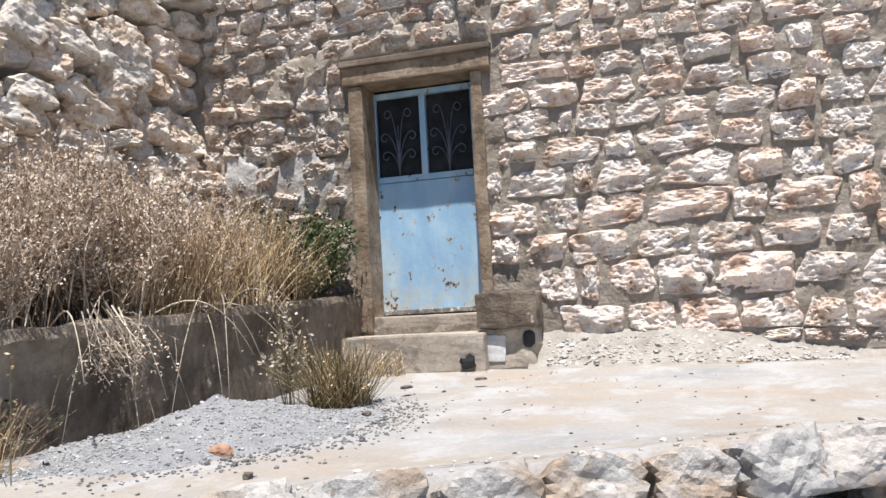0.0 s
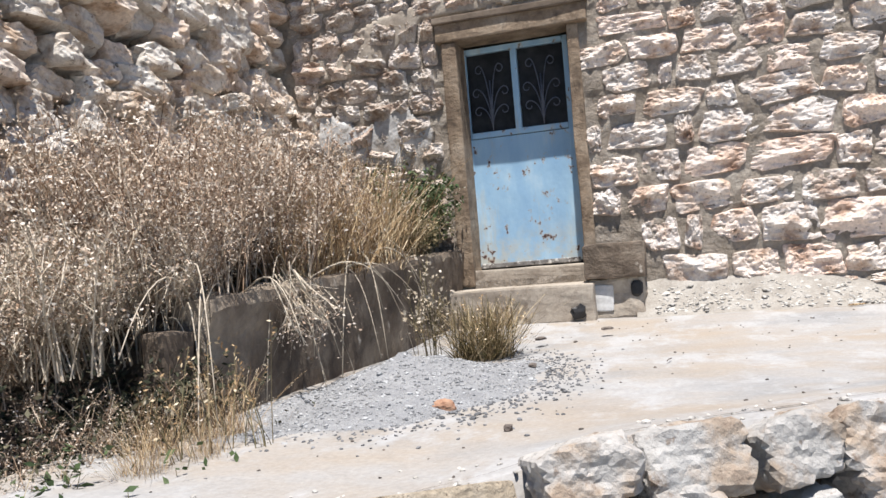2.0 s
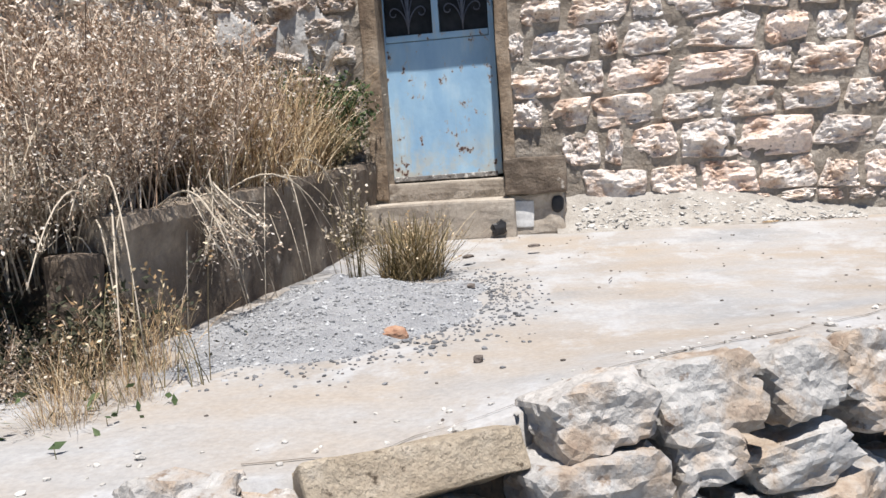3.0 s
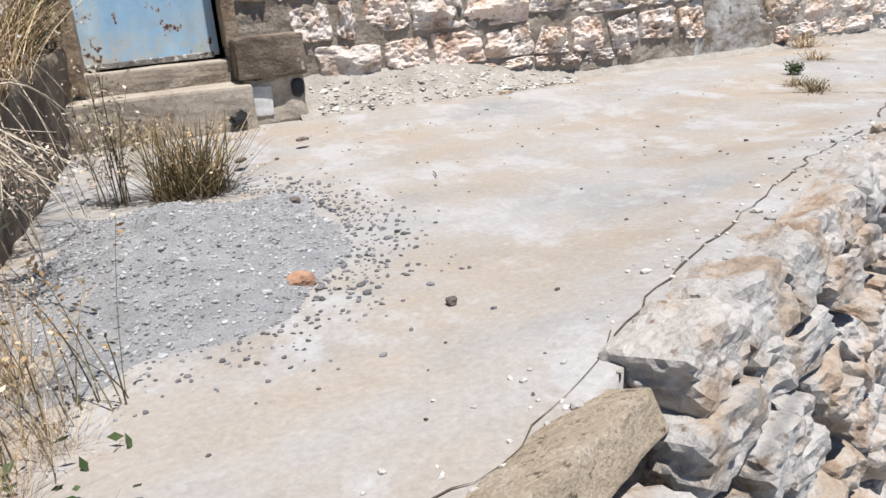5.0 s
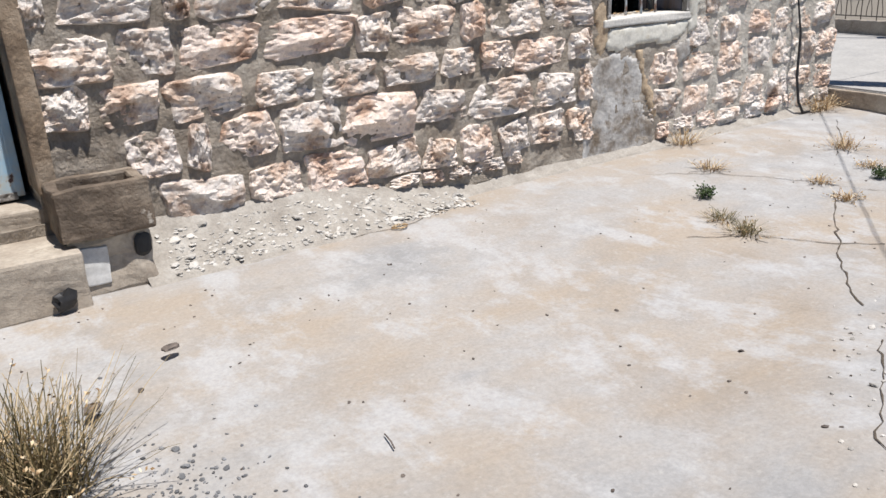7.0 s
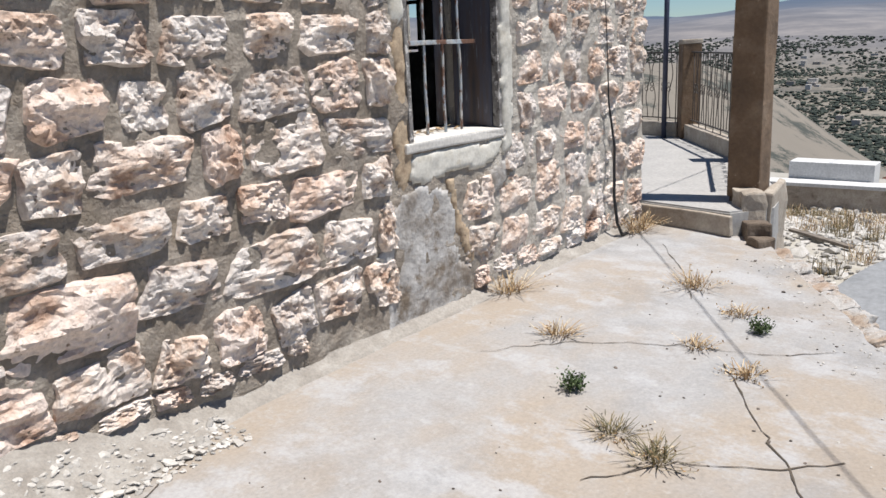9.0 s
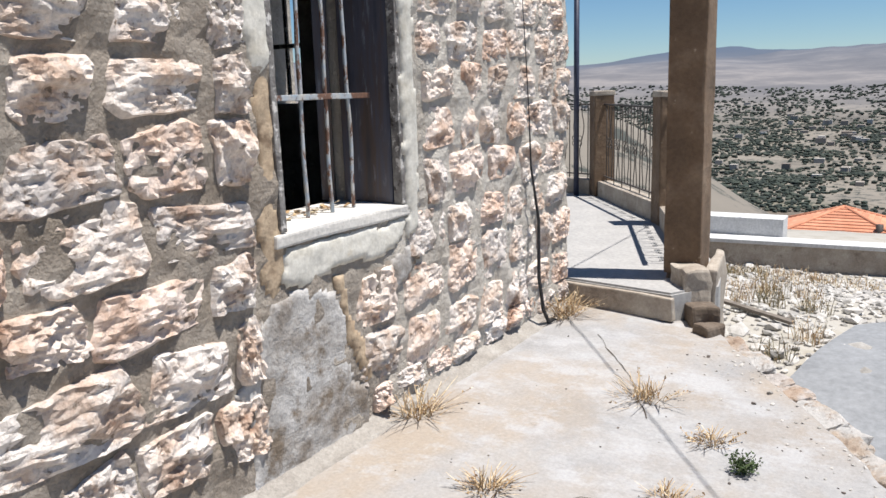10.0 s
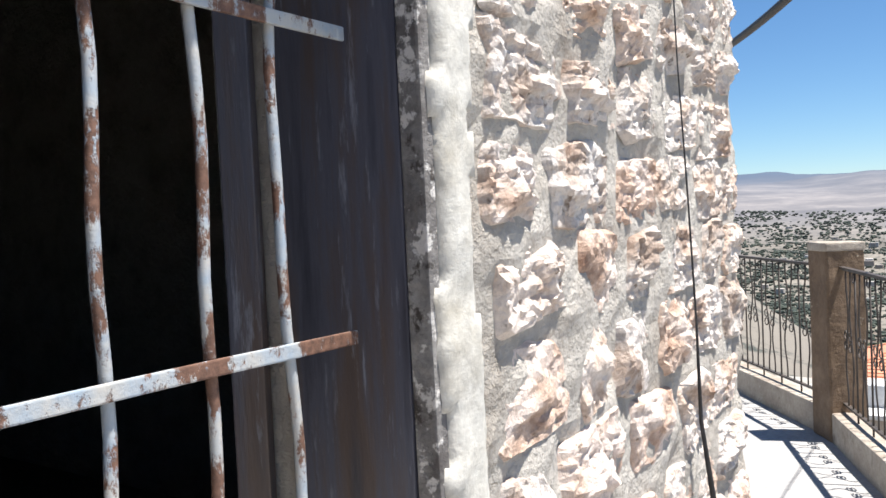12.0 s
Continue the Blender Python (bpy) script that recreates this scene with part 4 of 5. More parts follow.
for (x0, y0), (x1, y1) in zip(RAIL, RAIL[1:]):
    L = math.hypot(x1 - x0, y1 - y0)
    a = math.degrees(math.atan2(y1 - y0, x1 - x0))
    curb = part("trim", block((L - 0.26, 0.18, 0.22), (L / 2, 0, 2.13), 0.012, 0.008, 3), M_CONC)
    curb.matrix_world = pose(x0, y0, 0, 0, 0, a)
    tagged(curb, "low concrete kerb under the iron railing", "kerb", kind="structure")
    r = thing("iron_railing", (0, 0, 0), "dark wrought-iron railing with wavy bars between concrete posts", "railing", "porch railings")
    r.matrix_world = pose(x0, y0, 2.24, 0, 0, a)
    part("top_rail", block((L - 0.26, 0.04, 0.02), (L / 2, 0, 0.97), 0.003), M_IRON, r)
    part("bottom_rail", block((L - 0.26, 0.03, 0.015), (L / 2, 0, 0.06), 0.003), M_IRON, r)
    nb = int((L - 0.35) / 0.1)
    straight = tube("bar", [(0, 0, 0.0), (0, 0, 0.97)], 0.007, M_IRON, 6)
    waves = [tube("wavy_bar", curl_bar(0.9, k), 0.006, M_IRON, 6) for k in (0, 1)]
    ring = tube("ring", [(0.03 * math.cos(w / 8 * 2 * math.pi), 0, 0.03 * math.sin(w / 8 * 2 * math.pi)) for w in range(9)], 0.005, M_IRON, 5)
    for i in range(nb):
        x = 0.22 + (L - 0.44) * i / max(nb - 1, 1)
        nm, me = ("bar", straight) if i % 3 == 0 else ("wavy_bar", waves[i % 2])
        place(nm, me, r, (x, 0, 0.06 if i % 3 else 0.0), (1, 1, 1))
        for zz in ((0.46, 0.53) if i % 3 else (0.92,)):
            place("ring", ring, r, (x + 0.03, 0, zz), (1, 1, 1))

# cables, pole
pole = thing("metal_pole", (10.05, 8.45, 2.04), "slim dark-blue metal pole rising from the porch corner", "pole")
part("shaft", tube("shaft", [(0, 0, 0), (0, 0, 3.0)], 0.035, M_BLUEPOLE, 10), M_BLUEPOLE, pole)
part("cap", tube("cap", [(0, 0, 2.98), (0, 0, 3.04)], 0.05, M_BLUEPOLE, 10), M_BLUEPOLE, pole)


def sagging(name, a, b, sag, r, label, wob=0.0):
    a, b = Vector(a), Vector(b)
    pts = []
    for i in range(25):
        u = i / 24
        p = a.lerp(b, u)
        p.z -= sag * 4 * u * (1 - u)
        pts.append(p + noise.noise_vector(p * 2) * wob)
    return tagged(part(name, tube(name, pts, r, M_BLACK, 6), M_BLACK), label, "cable", "overhead cables")


sagging("overhead_cable", (10.05, 8.4, 4.95), (5.98, 6.14, 4.93), 0.14, 0.026, "thick black cable bundle strung over the porch")
sagging("overhead_cable", (5.9, 6.0, 4.75), (-6.6, -4.0, 7.2), 0.25, 0.0055, "black power cable strung from the column across the terrace")
for k in range(4):
    sagging("overhead_wire", (10.05, 8.45, 4.92 + 0.04 * k), (4.6 + 0.3 * k, 6.74, 5.2 + 0.13 * k), 0.05 + 0.03 * k, 0.005, "thin dark wire strung from the pole to the house")
sagging("overhead_wire", (30, 5, 9.0), (6.0, 6.1, 4.6), 0.2, 0.006, "thin dark wire strung over the slope")
hang = [(5.3, 6.77, 1.845), (5.2, 6.7, 1.855), (5.08, 6.69, 1.87), (5.0, 6.69, 1.97), (4.97, 6.71, 2.2), (4.95, 6.715, 2.6), (4.9, 6.73, 2.95), (4.86, 6.735, 3.3), (4.84, 6.735, 3.7), (4.78, 6.735, 4.1), (4.74, 6.735, 5.0)]
tagged(part("wall_cable", tube("wall_cable", [Vector(p) + noise.noise_vector(Vector(p) * 5) * 0.02 for p in hang], [0.013] * 5 + [0.011, 0.007, 0.004, 0.003, 0.0025, 0.0025], M_BLACK, 8), M_BLACK), "black cable hanging down the stone wall and hooked at its foot", "cable")

# ---------- stones of the south wall ----------
QUARRY = [mesh_of("stone", *ashlar_data(100 + i), M_STONE) for i in range(28)]
SMALL = [mesh_of("stone", *ashlar_data(300 + i), M_RUBBLE) for i in range(14)]
KEEP_OFF = [(-2.53, -1.37, 1.5, 4.44), (2.45, 3.6, 2.84, 4.9), (2.5, 3.45, 2.62, 2.9), (2.42, 2.86, 1.95, 2.56), (2.92, 3.06, 2.1, 2.6), (-1.5, -1.0, 1.5, 2.4)]
LIMIT = {"count": 0}
rest = []
rw = random.Random(21)


def lay(x0, x1, zc, h, meshes, proud, grow):
    if x1 - x0 < 0.09:
        return
    xc, w = (x0 + x1) / 2, x1 - x0
    hh = h * rw.uniform(0.85, 1.08)
    at = (xc, WALL_Y + (0.006 if meshes is QUARRY else rw.uniform(-0.004, 0.014)), zc + rw.uniform(-0.015, 0.015))
    size = (w * grow, (0.082 if meshes is QUARRY else 0.1) * rw.uniform(0.75, 1.3) * (0.7 if xc > 3.4 else 1.0), hh * grow)
    rot = (rw.uniform(-6, 6), rw.uniform(-4, 4) * (1 if meshes is QUARRY else 3), rw.uniform(-5, 5))
    me = rw.choice(meshes)
    if zc < 4.75 and LIMIT["count"] < 300:
        LIMIT["count"] += 1
        place("stone", me, wall_south, at, size, rot)
    else:
        m = pose(*at, *rot) @ Matrix.Diagonal((*size, 1))
        rest.append(([m @ v.co for v in me.vertices], [tuple(p.vertices) for p in me.polygons]))


JOINTS = {"last": [], "now": []}


def course(x0, x1, zc, h, wlo, whi, gap, meshes, proud, grow=1.15):
    """One course; its upright joints keep clear of those of the course below."""
    x = x0
    JOINTS["last"], JOINTS["now"] = JOINTS["now"], []
    while x < x1 - 0.08:
        for _ in range(8):
            w = rw.uniform(wlo, whi) * (0.72 if rw.random() < 0.22 else 1.0)
            if all(abs(x + w + gap / 2 - q) > 0.085 for q in JOINTS["last"]):
                break
        e = min(x + w, x1)
        a = x
        for kx0, kx1, kz0, kz1 in KEEP_OFF:
            if kz0 < zc + h * 0.35 and kz1 > zc - h * 0.35 and a < kx1 and e > kx0:
                if a >= kx0:
                    a = kx1 + 0.01
                    e = max(e, a + min(0.3, w)) if e > a else a
                else:
                    e = kx0 - 0.01
        if e - a > 0.09:
            lay(a, e, zc, h, meshes, proud, grow)
        x = max(e, a, x + 0.1) + gap * rw.uniform(0.6, 1.5)
        JOINTS["now"].append(x - gap / 2)


def set_course(z0, z1, joints):
    """A course whose upright joints are known as far as they go; the rest of it is laid by chance."""
    JOINTS["now"] = list(joints)
    for a, b in zip(joints, joints[1:]):
        g = rw.uniform(0.018, 0.036)
        lay(a + g, b - g, (z0 + z1) / 2, (z1 - z0) * rw.uniform(0.94, 1.04), QUARRY, 0.02, 1.08)
    keep, JOINTS["last"] = JOINTS["now"], []
    course(joints[-1] + 0.03, HX1 + 0.03, (z0 + z1) / 2, z1 - z0, 0.22, 0.38, 0.07, QUARRY, 0.02, 1.08)
    JOINTS["now"] += keep


set_course(2.05, 2.29, [-0.87, -0.37, 0.01, 0.42, 0.86, 1.15, 1.49, 1.78, 2.14])
set_course(2.34, 2.6, [-1.02, -0.71, -0.52, -0.14, 0.29, 0.84, 1.25, 1.85, 2.25])
set_course(2.64, 2.85, [-1.4, -1.12, -0.77, -0.28, 0.16, 0.58, 1.04, 1.35, 1.68, 2.17, 2.43])
set_course(2.88, 3.11, [-1.4, -0.98, -0.66, -0.18, 0.42, 0.7, 1.19, 1.43, 1.94, 2.42])
set_course(3.14, 3.37, [-1.42, -1.23, -0.73, -0.52, -0.06, 0.48, 0.83, 1.1, 1.42, 1.84, 2.22, 2.45])
set_course(3.4, 3.6, [-1.3, -0.94, -0.46, -0.21, 0.35, 0.72])
set_course(3.63, 3.82, [-1.23, -0.81, -0.65, -0.37, -0.01, 0.37, 0.8])
set_course(3.85, 4.04, [-1.42, -1.02, -0.6, -0.19, 0.18, 0.6])
set_course(4.07, 4.24, [-1.22, -0.7, -0.45, -0.15])
z = 4.26
while z < 5.6:
    p = rw.uniform(0.2, 0.25)
    course(-1.31 + rw.uniform(0, 0.12), HX1 + 0.03, z + p / 2, p - 0.035, 0.22, 0.42, 0.07, QUARRY, 0.02, 1.08)
    z += p
course(3.15, HX1, 1.98, 0.14, 0.18, 0.32, 0.06, QUARRY, 0.015, 1.04)
course(-0.3, 1.7, 2.005, 0.09, 0.14, 0.3, 0.05, QUARRY, 0.015, 1.04)
z = 2.3
while z < 5.6:
    p = rw.uniform(0.15, 0.23)
    course(-3.9, -2.58 if z < 4.45 else -1.3, z + p / 2, p - 0.03, 0.13, 0.32, 0.035, SMALL, 0.05)
    z += p
if rest:
    tagged(part("wall_stones", joined("wall_stones", rest, M_STONE), M_STONE, wall_south), "limestone blocks higher up the house wall", kind="stuff")

# ---------- dry-stone wall ----------
drywall = part("wall_west_terrace", block((0.3, 5.6, 4.0), (-4.22, 4.0, 3.4), 0, 0.0), M_SOIL)
for v in drywall.data.vertices:
    v.co.x -= 0.06 + 0.15 * max(0.0, v.co.z - 2.2)
tagged(drywall, "old dry-stone terrace wall of tumbled limestone boulders", "wall", kind="structure")
BOULD = rock_set("boulder", 14, M_DRY, 4, 500, chips=7, rough=0.06, corner=0.74)
rd = random.Random(31)
z = 2.2
while z < 5.5:
    h = rd.uniform(0.17, 0.29)
    y = 1.2 + rd.uniform(0, 0.2)
    while y < 6.75:
        w = rd.uniform(0.2, 0.42) * (1.7 if rd.random() < 0.16 else 1)
        hh = h * rd.uniform(0.8, 1.2)
        place("boulder", rd.choice(BOULD), drywall, (-3.83 - 0.15 * (z - 2.2) + rd.uniform(-0.08, 0.09), min(y + w / 2, 6.7), z + h / 2 + rd.uniform(-0.04, 0.04)),
              (rd.uniform(0.34, 0.46), w * 0.95, hh * 0.9), (rd.uniform(-12, 12), rd.uniform(-18, 6), rd.uniform(-12, 12)))
        y += w
    z += h * 0.92
tagged(part("trim", block((0.5, 0.4, 0.3), (-3.98, 6.62, 5.24), 0.02, 0.01, 2), M_CEMENT), "grey concrete lintel end above the corner of the walls", "lintel", kind="structure")

# ---------- planter wall ----------
pv, pf = [], []
PN = 110
for i in range(PN + 1):
    u = i / PN
    y = 3.2 + 3.52 * u
    xo = -2.66 + 0.15 * u + 0.02 * noise.noise(Vector((y * 3, 1, 1)))
    top = 2.3 + 0.18 * u + 0.02 * noise.noise(Vector((y * 4, 7, 1)))
    sect = [(xo - 0.02, 1.6), (xo, 1.95), (xo + 0.01, 2.14), (xo + 0.04, top - 0.05), (xo + 0.03, top), (xo - 0.13, top + 0.005), (xo - 0.16, top - 0.05), (xo - 0.16, 1.6)]
    for k, (x, z) in enumerate(sect):
        nv = 0.02 * noise.noise(Vector((x * 5, y * 5, z * 5))) + 0.008 * noise.noise(Vector((x * 15, y * 15, z * 15)))
        pv.append((x + nv, y, z + nv))
for i in range(PN):
    for k in range(7):
        a = i * 8 + k
        pf.append((a, a + 8, a + 9, a + 1))
pf.append(tuple(range(8)))
pf.append(tuple(PN * 8 + k for k in range(8))[::-1])
tagged(part("wall_planter", mesh_of("wall_planter", pv, pf, M_PLANTER), M_PLANTER), "low stained concrete wall holding back the overgrown bed", "wall", kind="structure")
# dark concrete gives this pale block the shade that hides most of it
tagged(part("concrete_block", block((0.12, 0.2, 0.42), (-2.75, 3.06, 1.98), 0.02, 0.02, 4), M_DARKCONC), "upright concrete block, stained and darkened for shade, at the end of the low wall", "block", "blocks at the column")


def bed_z(x, y):
    inside = smooth(3.0, 3.25, y)
    z = (2.28 + 0.16 * smooth(3.2, 6.7, y)) * inside + (1 - inside) * (1.05 + 0.6 * smooth(-2.75, -3.4, x) + 0.35 * smooth(1.2, 2.8, y))
    return z + 0.04 * noise.noise(Vector((x * 4, y * 4, 3)))


bed = part("ground_bed", sheet("ground_bed", [-4.05 + 1.5 * i / 30 for i in range(31)], [0.6 + 6.15 * j / 90 for j in range(91)], bed_z, M_SOIL), M_SOIL)
bed2 = [v for v in bed.data.vertices if v.co.y > 3.18 and v.co.x > -2.72 + 0.15 * (v.co.y - 3.2) / 3.52]
for v in bed2:
    v.co.x = -2.72 + 0.15 * (v.co.y - 3.2) / 3.52
tagged(bed, "dry brown soil of the overgrown bed", "soil", kind="structure")

# ---------- retaining wall of the terrace ----------
retain = part("wall_retaining", joined("wall_retaining", [([(x, edge_y(x) - 0.02, z) for x in [-2.3 + 0.1 * i for i in range(79)] for z in (0.55, 1.72)] +
                                                       [(x, edge_y(x) + 0.2, z) for x in [-2.3 + 0.1 * i for i in range(79)] for z in (0.55, 1.72)],
              [(2 * i, 2 * i + 2, 2 * i + 3, 2 * i + 1) for i in range(78)] + [(158 + 2 * i, 159 + 2 * i, 161 + 2 * i, 160 + 2 * i) for i in range(78)]
              + [(2 * i + 1, 2 * i + 3, 161 + 2 * i, 159 + 2 * i) for i in range(78)])], M_SOIL), M_SOIL)
tagged(retain, "dry-laid white limestone wall holding up the terrace", "wall", kind="structure")
WHITE = rock_set("boulder", 14, M_WHITE, 4, 700, chips=8, rough=0.065, corner=0.78)
CAPS = rock_set("boulder", 9, M_WHITE, 4, 760, chips=6, rough=0.06, corner=0.78)
rr = random.Random(41)


def along_edge(x, out):
    """A point out metres outside the terrace edge at x, and the edge's bearing."""
    dx = 0.1
    d = Vector((2 * dx, edge_y(x + dx) - edge_y(x - dx))).normalized()
    return x + d.y * out, edge_y(x) - d.x * out, math.degrees(math.atan2(d.y, d.x))


x = -1.17
while x < 5.4:
    low = smooth(1.6, 3.0, x)
    w = rr.uniform(0.22, 0.29)
    h = rr.uniform(0.15, 0.19) * (1 - 0.4 * low)
    px, py, a = along_edge(x + w / 2, 0.06 - 0.02 * low)
    place("boulder", rr.choice(CAPS), retain, (px, py, 1.885 - 0.1 * low - h / 2 + rr.uniform(-0.02, 0.01)), (w * 1.06, rr.uniform(0.24, 0.28) * (1 - 0.2 * low), h * 1.06), (rr.uniform(-20, -8), rr.uniform(-5, 5), a + rr.uniform(-4, 4)))
    x += w * 1.0
for row in range(6):
    zc = 1.64 - row * 0.15
    x = -1.95 + rr.uniform(0, 0.2)
    while x < 5.3:
        w = rr.uniform(0.15, 0.34)
        h = rr.uniform(0.13, 0.2)
        px, py, a = along_edge(x + w / 2, 0.09 + 0.03 * row)
        zz = zc + rr.uniform(-0.05, 0.04)
        if zz > land_z(px, py) - 0.05:
            place("boulder", rr.choice(WHITE), retain, (px, py, zz), (w * 1.0, rr.uniform(0.22, 0.3), h * 0.96), (rr.uniform(-12, 14), rr.uniform(-14, 14), a + rr.uniform(-12, 12)))
        x += w * 1.0
beam = part("concrete_beam", block((0.49, 0.17, 0.115), (0, 0, 0), 0.012, 0.018, 8, seed=51), M_BEAM)
beam.matrix_world = pose(-1.395, 2.11, 1.755, -22, 0, 33)
tagged(beam, "rough tan concrete beam laid in the terrace edge", "beam")
step_stone = new("step_stone", mesh_of("step_stone", *rock_data(811, 4, chips=2, rough=0.03, corner=0.84), M_WHITE))
step_stone.matrix_world = pose(-2.04, 1.8, 1.56, 2, -3, 24) @ Matrix.Diagonal((0.66, 0.4, 0.38, 1))
tagged(step_stone, "large flat white limestone slab serving as a step", "stone")
for at, sz in (((-1.67, 1.985, 1.675), (0.13, 0.13, 0.2)), ((-1.62, 1.93, 1.5), (0.36, 0.3, 0.24)), ((-1.3, 2.06, 1.45), (0.34, 0.28, 0.2)), ((-2.1, 1.68, 1.22), (0.6, 0.42, 0.36))):
    place("boulder", rr.choice(WHITE), retain, at, sz, (rr.uniform(-10, 10), rr.uniform(-10, 10), 25))
for k in range(9):
    px, py, a = along_edge(rr.uniform(-2.0, -1.72), rr.uniform(-0.04, 0.1))
    s0 = rr.uniform(0.05, 0.13)
    place("boulder", rr.choice(WHITE), retain, (px, py, 1.73 + rr.uniform(-0.05, 0.05)), (s0 * 1.3, s0, s0 * 0.8), (rr.uniform(-30, 30), rr.uniform(-30, 30), rr.uniform(0, 360)))


# ---------- plants ----------
def ribbon(pts, w0, w1, face):
    """A thin tapering blade along pts."""
    verts, faces = [], []
    n = len(pts)
    for i, p in enumerate(pts):
        w = w0 + (w1 - w0) * i / (n - 1)
        verts += [p - face * w, p + face * w]
    faces = [(2 * i, 2 * i + 1, 2 * i + 3, 2 * i + 2) for i in range(n - 1)]
    return verts, faces


def stalk(rnd, base, height, lean, bend, segs=5):
    a = rnd.uniform(0, 2 * math.pi)
    d = Vector((math.cos(a), math.sin(a), 0))
    pts = []
    for i in range(segs + 1):
        u = i / segs
        pts.append(base + d * (lean * u + bend * u * u) + Vector((0, 0, height * (u - 0.35 * bend / max(height, 0.01) * u ** 3))))
    f = Vector((-d.y, d.x, 0)) * 0.8 + Vector((rnd.uniform(-0.5, 0.5), rnd.uniform(-0.5, 0.5), 0))
    return pts, f.normalized()


def leaflet(rnd, p, size, up=0.4):
    d = Vector((rnd.gauss(0, 1), rnd.gauss(0, 1), rnd.gauss(up, 0.7))).normalized() * size
    s = d.cross(Vector((rnd.gauss(0, 1), rnd.gauss(0, 1), rnd.gauss(0, 1)))).normalized() * size * 0.24
    return [p, p + d * 0.5 + s, p + d, p + d * 0.5 - s], [(0, 1, 2, 3)]


def grass_data(seed, n, h, radius, w=0.0028, head=0.5, splay=0.22):
    rnd = random.Random(seed)
    blades, heads = [], []
    for _ in range(n):
        r = radius * math.sqrt(rnd.random())
        a = rnd.uniform(0, 6.283)
        base = Vector((r * math.cos(a), r * math.sin(a), -0.03))
        hh = h * rnd.uniform(0.45, 1.1)
        pts, f = stalk(rnd, base, hh, rnd.uniform(0.0, splay) * h, rnd.uniform(0.0, 0.35) * h)
        blades.append(ribbon(pts, w, w * 0.4, f))
        if rnd.random() < head:
            tip, d = pts[-1], (pts[-1] - pts[-2]).normalized()
            for k in range(6):
                heads.append(leaflet(rnd, tip - d * 0.014 * k, 0.02))
    return blades, heads


def shrub_data(seed, stems, h, radius, twigs=9, leaf=0.022, leaves=3):
    rnd = random.Random(seed)
    wood, tips = [], []
    for _ in range(stems):
        r = radius * 0.5 * math.sqrt(rnd.random())
        a = rnd.uniform(0, 6.283)
        base = Vector((r * math.cos(a), r * math.sin(a), -0.04))
        pts, f = stalk(rnd, base, h * rnd.uniform(0.55, 1.08), radius * rnd.uniform(0.1, 0.6), radius * rnd.uniform(0, 0.5))
        wood.append(ribbon(pts, 0.0038, 0.0016, f))
        for k in range(twigs):
            u = rnd.uniform(0.25, 1.0)
            i = min(int(u * 5), 4)
            p = pts[i].lerp(pts[i + 1], u * 5 - i)
            tp, tf = stalk(rnd, p, rnd.uniform(0.05, 0.16), rnd.uniform(0.03, 0.12), 0.02, 2)
            wood.append(ribbon(tp, 0.0018, 0.001, tf))
            for _ in range(leaves):
                tips.append(leaflet(rnd, tp[rnd.randint(1, 2)] + Vector([rnd.uniform(-0.02, 0.02) for _ in range(3)]), leaf * rnd.uniform(0.6, 1.4)))
    return wood, tips


def plant(name, data, at, label, category, group, m_wood, m_tip, names=("stalk_clump", "seed_spray"), rot=0.0, scale=1.0):
    e = thing(name, at, label, category, group)
    e.matrix_world = pose(*at, 0, 0, rot) @ Matrix.Diagonal((scale, scale, scale, 1))
    wood, tips = data
    if wood:
        tagged(part(names[0], joined(names[0], wood, m_wood), m_wood, e), kind="stuff")
    if tips:
        tagged(part(names[1], joined(names[1], tips, m_tip), m_tip, e), kind="stuff")
    return e


rp = random.Random(61)
# overgrown bed: brown thistles, then straw, then a green bush by the door
proto = [plant("thistle_shrub", shrub_data(900 + k, 75, 0.98, 0.66, 18, 0.021, 5), (-3.15, 3.5 + 0.5 * k, bed_z(-3.15, 3.5 + 0.5 * k)), "dead brown thistle shrub with papery seed heads in the dry bed", "dry shrub", "dead thistles", M_THISTLE, M_HEADS) for k in range(3)]
for i, (x, y, s) in enumerate(((-2.85, 3.35, 0.8), (-3.45, 3.8, 1.1), (-2.9, 4.1, 0.95), (-3.3, 4.4, 1.15), (-3.5, 4.9, 1.0), (-3.0, 4.85, 0.95), (-3.45, 5.5, 0.9), (-2.95, 2.75, 0.6),
                               (-3.35, 2.9, 0.78), (-2.98, 2.25, 0.5), (-3.4, 2.2, 0.6), (-3.2, 1.65, 0.5), (-3.55, 3.3, 0.9), (-3.1, 6.1, 0.7))):
    copy_thing(proto[i % 3], pose(x, y, bed_z(x, y), 0, 0, rp.uniform(0, 360)) @ Matrix.Diagonal((s, s, s * rp.uniform(0.68, 1.08), 1)))
gproto = [plant("straw_grass", grass_data(950 + k, 200, 0.8, 0.26, 0.003, 0.3, 0.55), (-2.8, 4.75 + 0.5 * k, bed_z(-2.8, 4.75 + 0.5 * k)), "tall clump of dry golden straw grass in the bed", "dry grass", "straw clumps", M_STRAW, M_PALE) for k in range(3)]
for i, (x, y, s) in enumerate(((-2.85, 4.4, 0.8), (-3.05, 4.7, 0.95), (-3.05, 5.3, 0.95), (-2.78, 5.9, 0.7), (-3.2, 5.75, 0.85), (-2.72, 5.35, 0.75), (-3.4, 6.2, 0.75))):
    copy_thing(gproto[i % 3], pose(x, y, bed_z(x, y), 0, 0, rp.uniform(0, 360)) @ Matrix.Diagonal((s, s, s, 1)))
